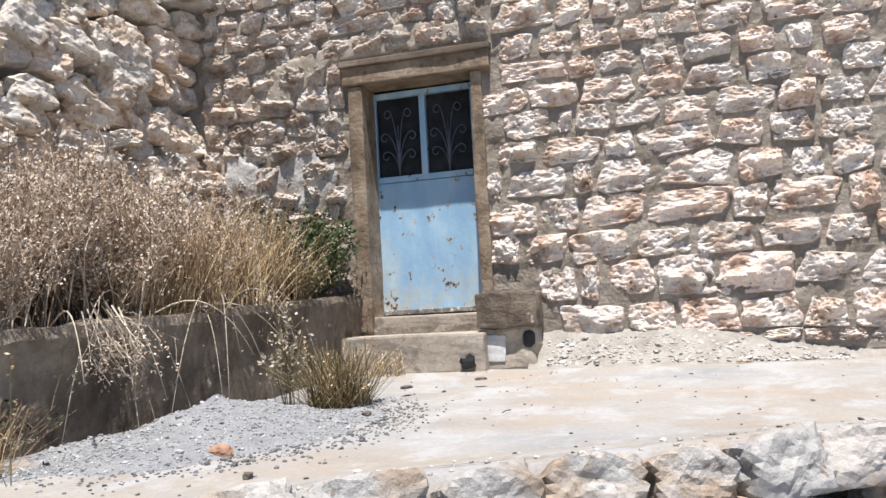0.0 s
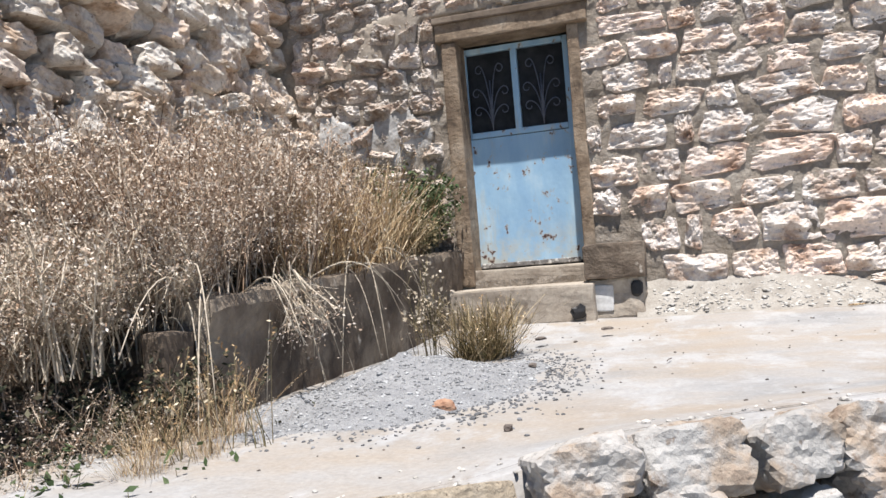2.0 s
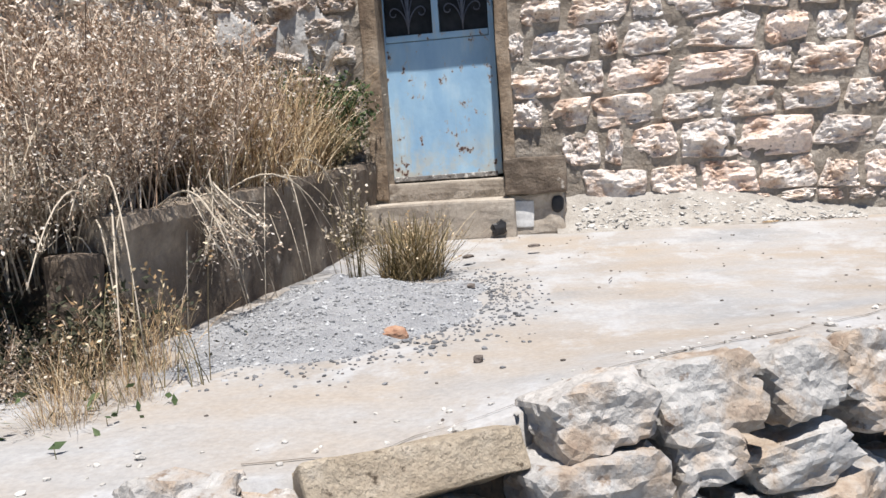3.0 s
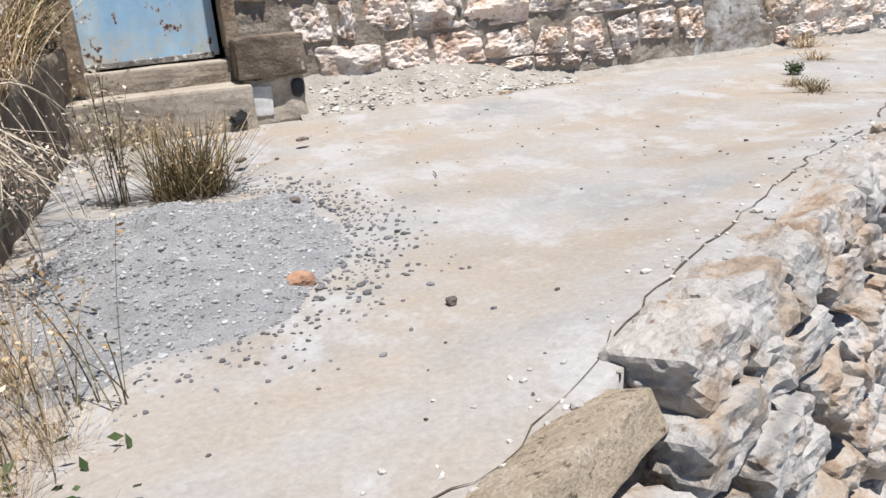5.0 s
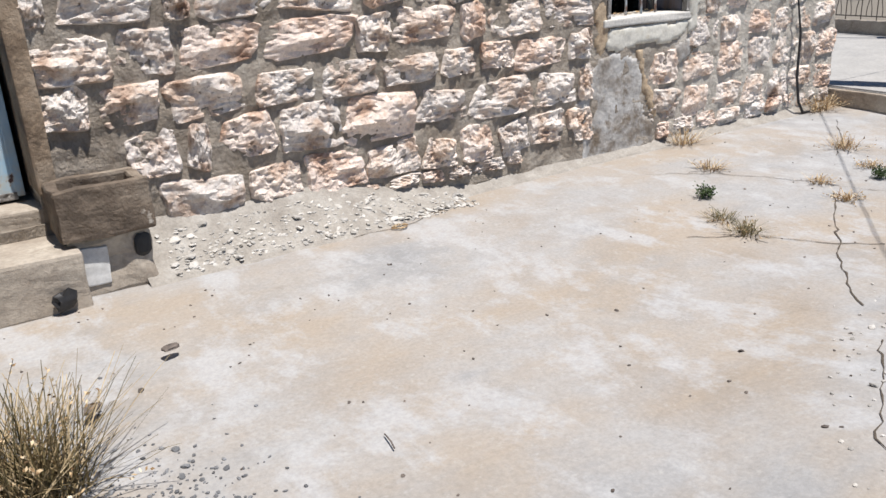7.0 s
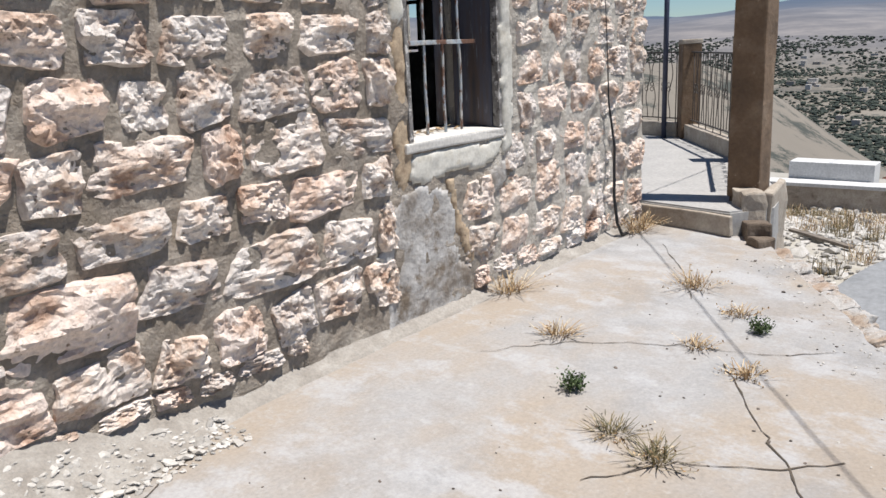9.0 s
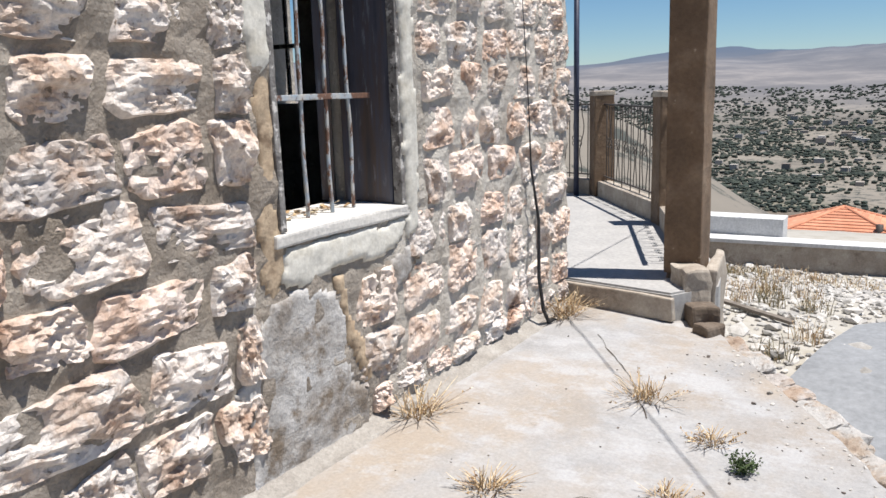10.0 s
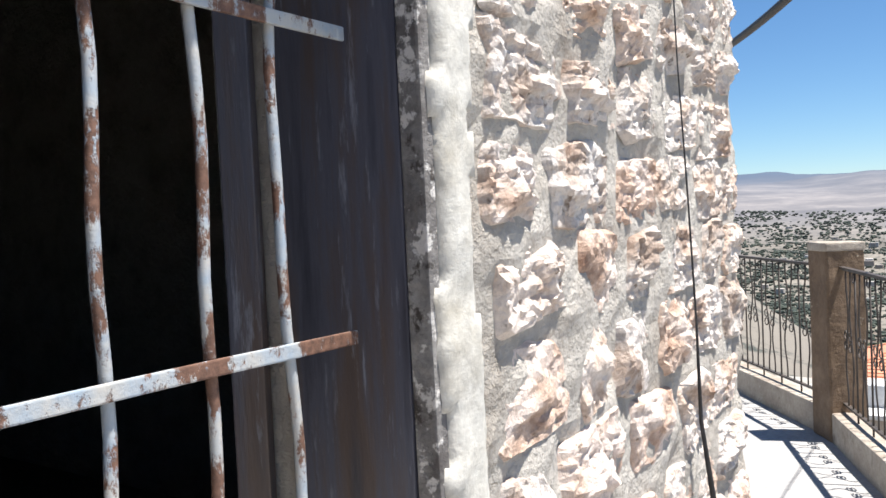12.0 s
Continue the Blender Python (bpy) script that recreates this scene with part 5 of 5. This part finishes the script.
plant("green_bush", shrub_data(980, 70, 0.72, 0.34, 14, 0.045, 5), (-2.78, 6.4, bed_z(-2.78, 6.4)), "leafy dusty-green bush growing beside the door jamb", "bush", "", M_OLIVE, M_LEAF, ("stalk_clump", "foliage"))
plant("green_weed", shrub_data(981, 40, 0.35, 0.3, 10, 0.03, 4), (-2.72, 5.85, bed_z(-2.72, 5.85)), "low green weed in the dry bed", "weed", "", M_OLIVE, M_OLIVE, ("stalk_clump", "foliage"))
# arching bleached stems over the low wall
for i in range(34):
    y = rp.uniform(3.2, 5.4)
    out, drop, side = rp.uniform(0.18, 0.5), rp.uniform(0.12, 0.7), rp.uniform(-0.95, 0.7)
    top = rp.uniform(0.04, 0.22)
    p0 = Vector((-2.8 + rp.uniform(-0.1, 0.08), y, bed_z(-2.8, y)))
    pts = [p0 + Vector((out * u ** 0.8, side * u, top * 4 * u * (1 - u) * 1.4 - drop * u ** 2.2 + 0.06 * u)) for u in [k / 9 for k in range(10)]]
    st = thing("trailing_stem", p0, "bleached dry stem arching over the low concrete wall", "dry stem", "trailing stems")
    loc = [p - p0 for p in pts]
    part("stem", tube("stem", loc, [0.0052 * (1 - 0.6 * k / 9) for k in range(10)], M_PALE, 4), M_PALE, st)
    hd = [leaflet(rp, loc[-1 - k % 3] + Vector([rp.uniform(-0.012, 0.012) for _ in range(3)]), 0.016) for k in range(5)]
    tagged(part("seed_head", joined("seed_head", hd, M_HEADS), M_HEADS, st), kind="stuff")
hang_m = [plant("hanging_thistle", shrub_data(990 + k, 8, 0.36, 0.26, 9, 0.018, 4), (-2.52, 3.72 + 0.1 * k, 2.34), "withered grey thistle hanging over the low wall", "dry shrub", "hanging thistles", M_PALE, M_HEADS) for k in range(2)]
for k, o in enumerate(hang_m):
    o.matrix_world = pose(-2.55, 3.66 + 0.16 * k, 2.36, 0, 152, 20 * k)
# dead brush at the end of the wall, leaves darkened for the hollow's shade
brush = plant("dark_brush", shrub_data(975, 110, 0.6, 0.45, 14, 0.03, 5), (-2.85, 3.0, bed_z(-2.85, 3.0)), "dense withered brush, darkened for the shade of the hollow beside the wall end", "dry shrub", "dark brush", M_THISTLE, M_DARKLEAF, ("stalk_clump", "foliage"))
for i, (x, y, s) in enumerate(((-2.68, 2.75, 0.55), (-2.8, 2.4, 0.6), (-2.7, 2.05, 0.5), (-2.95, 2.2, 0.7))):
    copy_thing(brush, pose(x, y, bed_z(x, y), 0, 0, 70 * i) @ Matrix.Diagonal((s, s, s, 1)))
for i, (x, y, s) in enumerate(((-2.46, 2.95, 0.4), (-2.4, 2.4, 0.3), (-2.3, 2.62, 0.22), (-2.52, 2.65, 0.34))):
    copy_thing(gproto[i % 3], pose(x, y, terrace_z(-2.5, 2.6) - 0.05, 0, 0, 70 * i) @ Matrix.Diagonal((s, s, s, 1)))
pale = plant("pale_thistle", shrub_data(976, 60, 0.62, 0.4, 15, 0.018, 5), (-3.0, 2.8, 2.1), "bleached grey thistle drooping over the dark hollow", "dry shrub", "pale thistles", M_PALE, M_HEADS)
for i, (x, y, s) in enumerate(((-3.15, 2.4, 0.8), (-3.1, 3.05, 1.0), (-2.85, 3.25, 0.7))):
    copy_thing(pale, pose(x, y, 2.1 + 0.12 * (i == 2), 0, 0, 80 * i) @ Matrix.Diagonal((s, s, s, 1)))
plant("green_weed", shrub_data(985, 60, 0.5, 0.4, 10, 0.035, 4), (-2.6, 2.2, bed_z(-2.6, 2.2)), "straggling dark-green weed in the shade of the wall end", "weed", "", M_OLIVE, M_LEAF, ("stalk_clump", "foliage"))
# tuft by the gravel
tuft = plant("grass_tuft", grass_data(1001, 620, 0.38, 0.18, 0.003, 0.05, 0.85), (-1.9, 4.92, terrace_z(-1.9, 4.92)), "bushy half-green grass tuft beside the gravel heap", "grass", "", M_TUFT, M_STRAW)
plant("grass_tuft", grass_data(1002, 90, 0.22, 0.13, 0.003, 0.3), (-2.1, 6.28, terrace_z(-2.1, 6.28)), "small dry grass tuft at the foot of the door steps", "grass", "", M_STRAW, M_PALE)
plant("flower_weed", shrub_data(1003, 16, 0.62, 0.16, 7, 0.03, 3), (-2.25, 4.95, terrace_z(-2.25, 4.95)), "tall dry weed with pale round flower heads", "weed", "", M_OLIVE, M_PALE, ("stalk_clump", "flower_spray"))
for x, y, h in ((-2.22, 2.75, 0.45), (-2.35, 2.6, 0.4)):
    plant("grass_stalks", grass_data(int(1010 + x * 10), 14, h, 0.09, 0.0025, 1.0), (x, y, terrace_z(x, y)), "few tall dry grass stalks growing by the gravel", "grass", "stray stalks", M_OLIVE, M_STRAW)
# weeds in the joints of the terrace
WEEDS = ((3.36, 6.66, 0.26, 0), (2.86, 6.0, 0.17, 0), (2.3, 5.6, 0.15, 1), (2.05, 5.27, 0.15, 2), (1.93, 5.03, 0.17, 2), (4.14, 5.72, 0.22, 0), (3.79, 5.31, 0.13, 0), (3.56, 5.12, 0.14, 1), (3.17, 5.34, 0.13, 0), (2.93, 5.0, 0.14, 0), (5.3, 6.66, 0.3, 0), (5.45, 6.72, 0.26, 0))
for k, (x, y, h, kind) in enumerate(WEEDS):
    at = (x, y, terrace_z(x, y))
    if kind == 1:
        plant("green_weed", shrub_data(1100 + k, 22, h * 1.2, 0.16, 5, 0.05, 4), at, "small dark-green rosette weed in a terrace crack", "weed", "crack weeds", M_LEAF, M_LEAF, ("stalk_clump", "foliage"), scale=0.36)
    else:
        plant("dry_weed", grass_data(1100 + k, 110, h * 0.62, 0.05 if h < 0.2 else 0.08, 0.0034, 0.1, 1.5), at, "small straw-dry tuft growing in a terrace crack", "weed", "crack weeds", M_STRAW if kind == 0 else M_OLIVE, M_STRAW)
ros = [(Vector((0.41, 6.38, terrace_z(0.41, 6.38) + 0.012)), k) for k in range(26)]
rs = []
for p, k in ros:
    a = k * 0.9
    rs.append(tube_data([p + Vector((math.cos(a + t) * (0.03 + 0.035 * ((k * 7) % 5) / 5), math.sin(a + t) * (0.03 + 0.03 * ((k * 3) % 5) / 5), 0.004 * math.sin(t * 2 + k))) for t in (0, 0.7, 1.4, 2.1)], 0.0016, 4))
tagged(part("dry_tumbleweed", joined("dry_tumbleweed", rs, M_STRAW), M_STRAW), "flat dry tangle of stems on the terrace", "dry stems")

# ---------- gravel heap and loose stones ----------
def heap(x, y):
    dx, dy = (x + 2.0) / 0.62, (y - 3.85) / 0.98
    r = math.hypot(dx, dy) * (1 + 0.4 * noise.noise(Vector((x * 2.6, y * 2.6, 1))))
    return terrace_z(x, y) + 0.15 * max(0.0, 1 - r) ** 1.2 * (1 + 0.3 * noise.noise(Vector((x * 9, y * 9, 2)))) - 0.008 + 0.014 * smooth(1.12, 0.7, r)


tagged(part("gravel_heap", sheet("gravel_heap", [-2.66 + 1.4 * i / 90 for i in range(91)], [2.8 + 2.1 * j / 120 for j in range(121)], heap, M_GRAVELBED), M_GRAVELBED), "low heap of grey crushed gravel against the concrete wall", "gravel", kind="stuff")
CHIP = [rock_data(1200 + k, 1, chips=5, rough=0.1) for k in range(6)]
rg = random.Random(71)


def scatter(name, count, sizes, where, mat, label, category, flat=0.6):
    lumps = []
    for _ in range(count):
        x, y, z = where()
        s = rg.uniform(*sizes) * (1.8 if rg.random() < 0.06 else 1)
        m = pose(x, y, z + s * flat * 0.25, rg.uniform(-25, 25), rg.uniform(-25, 25), rg.uniform(0, 360)) @ Matrix.Diagonal((s * rg.uniform(0.8, 1.5), s, s * flat, 1))
        v, f = CHIP[rg.randrange(6)]
        lumps.append(([m @ p for p in v], f))
    return tagged(part(name, joined(name, lumps, mat), mat), label, category, kind="stuff")


def on_heap():
    a, r = rg.uniform(0, 6.283), math.sqrt(rg.random()) * 1.12
    x, y = -2.0 + 0.62 * r * math.cos(a), 3.85 + 0.98 * r * math.sin(a)
    return max(x, -2.6), y, heap(max(x, -2.6), y)


def round_heap():
    a, r = rg.uniform(-1.9, 1.6), 0.85 + abs(rg.gauss(0, 0.22))
    x, y = -1.95 + 0.66 * r * math.cos(a), 4.0 + 0.98 * r * math.sin(a)
    return x, y, terrace_z(x, y)


def on_terrace():
    while True:
        x, y = rg.uniform(-2.3, 5.0), rg.uniform(1.9, 6.5)
        if y > edge_y(x) + 0.1:
            return x, y, terrace_z(x, y)


def by_edge():
    x = rg.uniform(-2.2, 5.2)
    y = edge_y(x) + abs(rg.gauss(0, 0.16))
    return x, y, terrace_z(x, y)


def footing_spot():
    x = rg.uniform(-0.95, 1.1)
    y = 6.45 + rg.uniform(0, 0.28)
    u = (6.8 - y) / (0.3 * smooth(1.4, 0.2, x) + 0.13)
    return x, y, terrace_z(x, y) + (0.2 * smooth(1.2, 0.0, x) + 0.06) * max(0, 1 - u) ** 1.6


scatter("gravel", 4600, (0.004, 0.013), on_heap, M_GRAVEL, "grey angular gravel lying on the heap", "gravel")
scatter("gravel_spill", 1000, (0.005, 0.016), round_heap, M_SLATECHIP, "dark grit spilled round the gravel heap", "gravel")
scatter("pebbles", 200, (0.006, 0.014), on_terrace, M_PEBBLE, "small dark pebbles scattered over the terrace", "pebbles")
scatter("stone_chips", 380, (0.006, 0.018), by_edge, M_CHIPS, "pale stone chips along the broken terrace edge", "stone chips")
scatter("footing_pebbles", 900, (0.01, 0.034), footing_spot, M_CHIPS, "pale pebbles bedded in the cement footing", "pebbles", 0.4)
for nm, me, at, sz, rz, lab in (("brick_fragment", rock_data(1301, 3, 10, 0.1), (-1.67, 3.3, 1.81), (0.085, 0.06, 0.05), 20, "broken orange brick lump on the gravel"),
                                ("slate_flake", rock_data(1302, 2, 4, 0.05), (-1.23, 5.61, 1.862), (0.08, 0.045, 0.02), 10, "thin dark slate flake on the terrace"),
                                ("slate_flake", rock_data(1303, 2, 4, 0.05), (-1.62, 5.3, 1.85), (0.08, 0.05, 0.022), 60, "thin dark slate flake on the terrace"),
                                ("slate_flake", rock_data(1304, 2, 4, 0.05), (-1.5, 4.35, 1.815), (0.07, 0.04, 0.02), 100, "thin dark slate flake on the terrace"),
                                ("pebble", rock_data(1305, 2, 4, 0.05), (-1.32, 2.9, 1.805), (0.032, 0.03, 0.026), 0, "small brown pebble on the terrace")):
    m = M_BRICK if nm == "brick_fragment" else M_PEBBLE
    o = new(nm, mesh_of(nm, *me, m))
    o.matrix_world = pose(*at, 0, 0, rz) @ Matrix.Diagonal((*sz, 1))
    tagged(o, lab, "stone", "flakes" if nm == "slate_flake" else "")
black = new("black_rag", mesh_of("black_rag", *rock_data(1310, 2, 3, 0.25), M_BLACK))
black.matrix_world = pose(-1.5, 6.34, 1.93, 0, 0, 10) @ Matrix.Diagonal((0.1, 0.05, 0.09, 1))
tagged(black, "scrap of black rubber at the foot of the steps", "scrap")
tagged(part("twig", tube("twig", [(-0.83, 4.42, 1.797), (-0.82, 4.46, 1.802), (-0.81, 4.52, 1.797)], 0.003, M_PEBBLE, 5), M_PEBBLE), "short dark twig on the terrace", "twig")


# cracks of the terrace: narrow dark gaps
def crack(pts, w, seed):
    rnd = random.Random(seed)
    v, f = [], []
    fine = []
    for (a, b), (c, d) in zip(pts, pts[1:]):
        k = max(3, int(math.hypot(c - a, d - b) / 0.06))
        fine += [(a + (c - a) * i / k, b + (d - b) * i / k) for i in range(k)]
    fine.append(pts[-1])
    for i, (x, y) in enumerate(fine):
        ox, oy = rnd.gauss(0, 0.008), rnd.gauss(0, 0.008)
        ww = w * rnd.uniform(0.3, 1.3)
        (a, b), (c, d) = fine[max(i - 1, 0)], fine[min(i + 1, len(fine) - 1)]
        L = math.hypot(c - a, d - b) or 1
        nx, ny = -(d - b) / L, (c - a) / L
        for s in (-1, 1):
            px, py = x + ox + nx * ww * s, y + oy + ny * ww * s
            v.append((px, py, terrace_z(px, py) + 0.0045))
    f = [(2 * i, 2 * i + 1, 2 * i + 3, 2 * i + 2) for i in range(len(fine) - 1)]
    return v, f


M_CRACK = earthy("crack_dirt", [(0.3, (0.05, 0.04, 0.03)), (0.7, (0.12, 0.095, 0.07))], 40, bumps=())
cracks = [crack([(3.0, 5.12), (2.57, 4.86), (2.2, 4.62), (1.94, 4.46), (1.4, 4.05)], 0.0045, 1), crack([(1.6, 5.2), (1.96, 4.95), (2.11, 4.61), (2.3, 4.42)], 0.004, 2),
          crack([(2.4, 6.2), (2.83, 5.88), (3.12, 5.42), (3.27, 4.94), (3.5, 4.7)], 0.003, 3), crack([(-1.1, 2.42), (-0.64, 2.74), (-0.3, 2.96), (0.1, 3.22), (0.4, 3.42), (1.1, 3.78)], 0.0035, 4),
          crack([(-1.75, 2.08), (-1.5, 2.14), (-1.25, 2.32), (-1.1, 2.43)], 0.0018, 5), crack([(0.1, 6.42), (0.5, 6.4), (0.75, 6.5), (1.0, 6.62)], 0.003, 6), crack([(5.0, 6.3), (4.4, 5.9), (3.9, 5.65)], 0.003, 7)]
tagged(part("cracks", joined("cracks", cracks, M_CRACK), M_CRACK, terrace), "dirt-filled cracks in the terrace concrete", kind="stuff")

# ---------- slope beside the porch ----------
rv = random.Random(81)


def on_slope():
    while True:
        x, y = rg.uniform(5.9, 14), rg.uniform(-2, 7.4)
        if y < 5.5 + (x - 5.9) * 0.42 and y > 4.75 - max(x - 6.2, 0) * 0.75 and not (x < 6.2 and y < 5.0):
            return x, y, land_z(x, y)


scatter("slope_rubble", 3800, (0.025, 0.095), on_slope, M_CHIPS, "white limestone rubble covering the slope beside the porch", "rubble", 0.55)
for k in range(14):
    x, y, z = on_slope()
    while y < 5.2 or x > 11:
        x, y, z = on_slope()
    plant("dry_weed", grass_data(1500 + k, 60, 0.22, 0.16, 0.004, 0.2), (x, y, z), "dry grass tuft among the white rubble", "weed", "slope weeds", M_STRAW if k % 3 else M_OLIVE, M_STRAW)
for k in range(26):
    x, y = 12.4 + rv.uniform(0, 1.2), rv.uniform(-3, 8)
    plant("dry_grass", grass_data(1540 + k % 4, 160, 0.17, 0.5, 0.006, 0.1, 0.6), (x, y, land_z(x, y)), "strip of dry yellow grass below the parapet", "grass", "parapet grass", M_STRAW if k % 3 == 0 else M_OLIVE, M_STRAW)
plank = part("old_plank", block((0.75, 0.07, 0.03), (0, 0, 0), 0.005, 0.004, 3), M_WOODWASTE)
plank.matrix_world = pose(7.6, 5.75, land_z(7.6, 5.75) + 0.05, 0, 3, -118)
tagged(plank, "grey weathered plank lying on the slope", "plank")
# parapet: darker concrete paints its shaded front, a white cap its sunlit top
qv, qf = [], []
for i in range(41):
    u = i / 40
    x, y = 13.9 + 0.9 * math.sin(u * 1.7), 12 - 26 * u
    g = land_z(13.8, y)
    for dx, z in ((-0.18, 0.1), (-0.18, 0.8), (0.2, 0.81), (0.2, 0.1)):
        qv.append((x + dx, y, z))
qf = [(4 * i + k, 4 * i + 4 + k, 4 * i + 5 + k, 4 * i + 1 + k) for i in range(40) for k in range(3)]
tagged(part("parapet", mesh_of("parapet", qv, qf, M_CONC), M_CONC), "long roadside parapet wall in stained concrete, darker for its shaded front", "parapet", kind="structure")
cv = [(x + (-0.03, -0.03, 0.03, 0.03)[i % 4], y, (0.79, 0.85, 0.85, 0.79)[i % 4]) for i, (x, y, z) in enumerate(qv)]
tagged(part("trim", mesh_of("parapet_lit_cap", cv, qf, M_PARAPET), M_PARAPET), "white cap standing for the sunlit top of the roadside parapet", "coping", kind="structure")
tank = part("white_box", block((0.5, 1.4, 0.5), (14.7, 7.2, 0.9), 0.01), M_PARAPET)
tagged(tank, "white rendered box standing behind the parapet", "box")

# ---------- house with the red roof ----------
rh = thing("red_roof_house", (66, 7.6, -13.6), "house below the slope with a hipped red-tiled roof", "house")
part("wall", block((12, 12, 5), (0, 1.8, 2.5), 0.05), M_PARAPET, rh)


def hip_roof(cx, cy, lx, ly, z0, z1, label=""):
    """Four sloping sides of overlapping tile rows over a plain deck."""
    half = min(lx, ly) / 2

    def ring(u, z, grow=0.0):
        hx, hy = lx / 2 - half * u + grow, ly / 2 - half * u + grow
        return [(cx + sx * hx, cy + sy * hy, z) for sx, sy in ((1, -1), (1, 1), (-1, 1), (-1, -1))]
    top = part("roof", mesh_of("roof", ring(0, z0) + ring(0.995, z1), [(0, 1, 5, 4), (1, 2, 6, 5), (2, 3, 7, 6), (3, 0, 4, 7), (4, 5, 6, 7)], M_TILE), M_TILE, rh, label)
    for i in range(16):
        za, zb = z0 + (z1 - z0) * i / 16, z0 + (z1 - z0) * (i + 1) / 16
        v = ring(i / 16, za, 0.02) + ring(i / 16, za + 0.09, 0.02) + ring((i + 1) / 16 - 0.002, zb + 0.03)
        part("tile_band", mesh_of("tile_band", v, [(4 * r + k, 4 * r + (k + 1) % 4, 4 * r + 4 + (k + 1) % 4, 4 * r + 4 + k) for r in (0, 1) for k in range(4)], M_TILE), M_TILE, top)
    return top


roof = hip_roof(0, 1.8, 12.8, 12.8, 5.0, 7.6, "hipped roof of orange-red tiles")
hip_roof(-2.0, -6.0, 8, 8, 4.6, 6.2)
for y in (-1.6, -0.7):
    part("chimney", tube("chimney", [(-3.0, y, 5.3), (-3.0, y, 6.9)], 0.25, M_IRON, 10), M_IRON, roof)
for s in (-1, 1):
    for s2 in (-1, 1):
        part("hip_ridge", tube("hip_ridge", [(s * 6.4, 1.8 + s2 * 6.4, 5.1), (0, 1.8, 7.62)], 0.14, M_TILE, 6), M_TILE, roof)

# ---------- far valley: trees and houses ----------
BLOB = [rock_data(1700 + k, 1, 4, 0.2) for k in range(5)]
M_FARTREE = straw("far_tree_crowns", [(0.0, (0.022, 0.031, 0.026)), (0.6, (0.042, 0.055, 0.043)), (1.0, (0.075, 0.087, 0.066))])
M_FARHOUSE = straw("far_house_walls", [(0.0, (0.24, 0.2, 0.17)), (0.5, (0.34, 0.31, 0.27)), (1.0, (0.5, 0.48, 0.45))], 0.1)
rf = random.Random(91)
trees, homes = [], []
while len(trees) < 26000:
    x = 300 + 2100 * rf.random() ** 1.3
    y = rf.uniform(-0.2, 0.62) * x + 6
    dens = noise.noise(Vector((x * 0.006, y * 0.009, 4))) + 0.5 * noise.noise(Vector((x * 0.02, y * 0.02, 9)))
    if 420 < x < 800 and abs(y) < 900 and dens < 0.35:
        continue
    if dens < rf.uniform(-0.5, 0.45):
        continue
    s = rf.uniform(1.0, 3.7) * (1 + x / 2400)
    m = Matrix.Translation((x, y, land_z(x, y) + s * 0.3)) @ Matrix.Rotation(rf.uniform(0, 6), 4, "Z") @ Matrix.Diagonal((s * 1.2, s * 1.4, s * 0.8, 1))
    v, f = BLOB[rf.randrange(5)]
    trees.append(([m @ p for p in v], f))
while len(homes) < 200:
    x = 850 + 1300 * rf.random()
    y = rf.uniform(-0.3, 0.65) * x
    if noise.noise(Vector((x * 0.004, y * 0.004, 14))) < rf.uniform(-0.1, 0.5):
        continue
    sx, sy, sz = rf.uniform(8, 16), rf.uniform(8, 18), rf.uniform(4, 11)
    z = land_z(x, y) - 1
    c = [(x + a * sx / 2, y + b * sy / 2, z + h * sz) for h in (0, 1) for a, b in ((-1, -1), (1, -1), (1, 1), (-1, 1))]
    homes.append((c, [(4, 5, 6, 7), (0, 1, 5, 4), (1, 2, 6, 5), (2, 3, 7, 6), (3, 0, 4, 7)]))
tagged(part("far_trees", joined("far_trees", trees, M_FARTREE), M_FARTREE), "dark olive and pine trees dotted over the far valley", "trees", kind="stuff")
tagged(part("far_houses", joined("far_houses", homes, M_FARHOUSE), M_FARHOUSE), "pale village houses scattered across the far valley", "houses", kind="stuff")
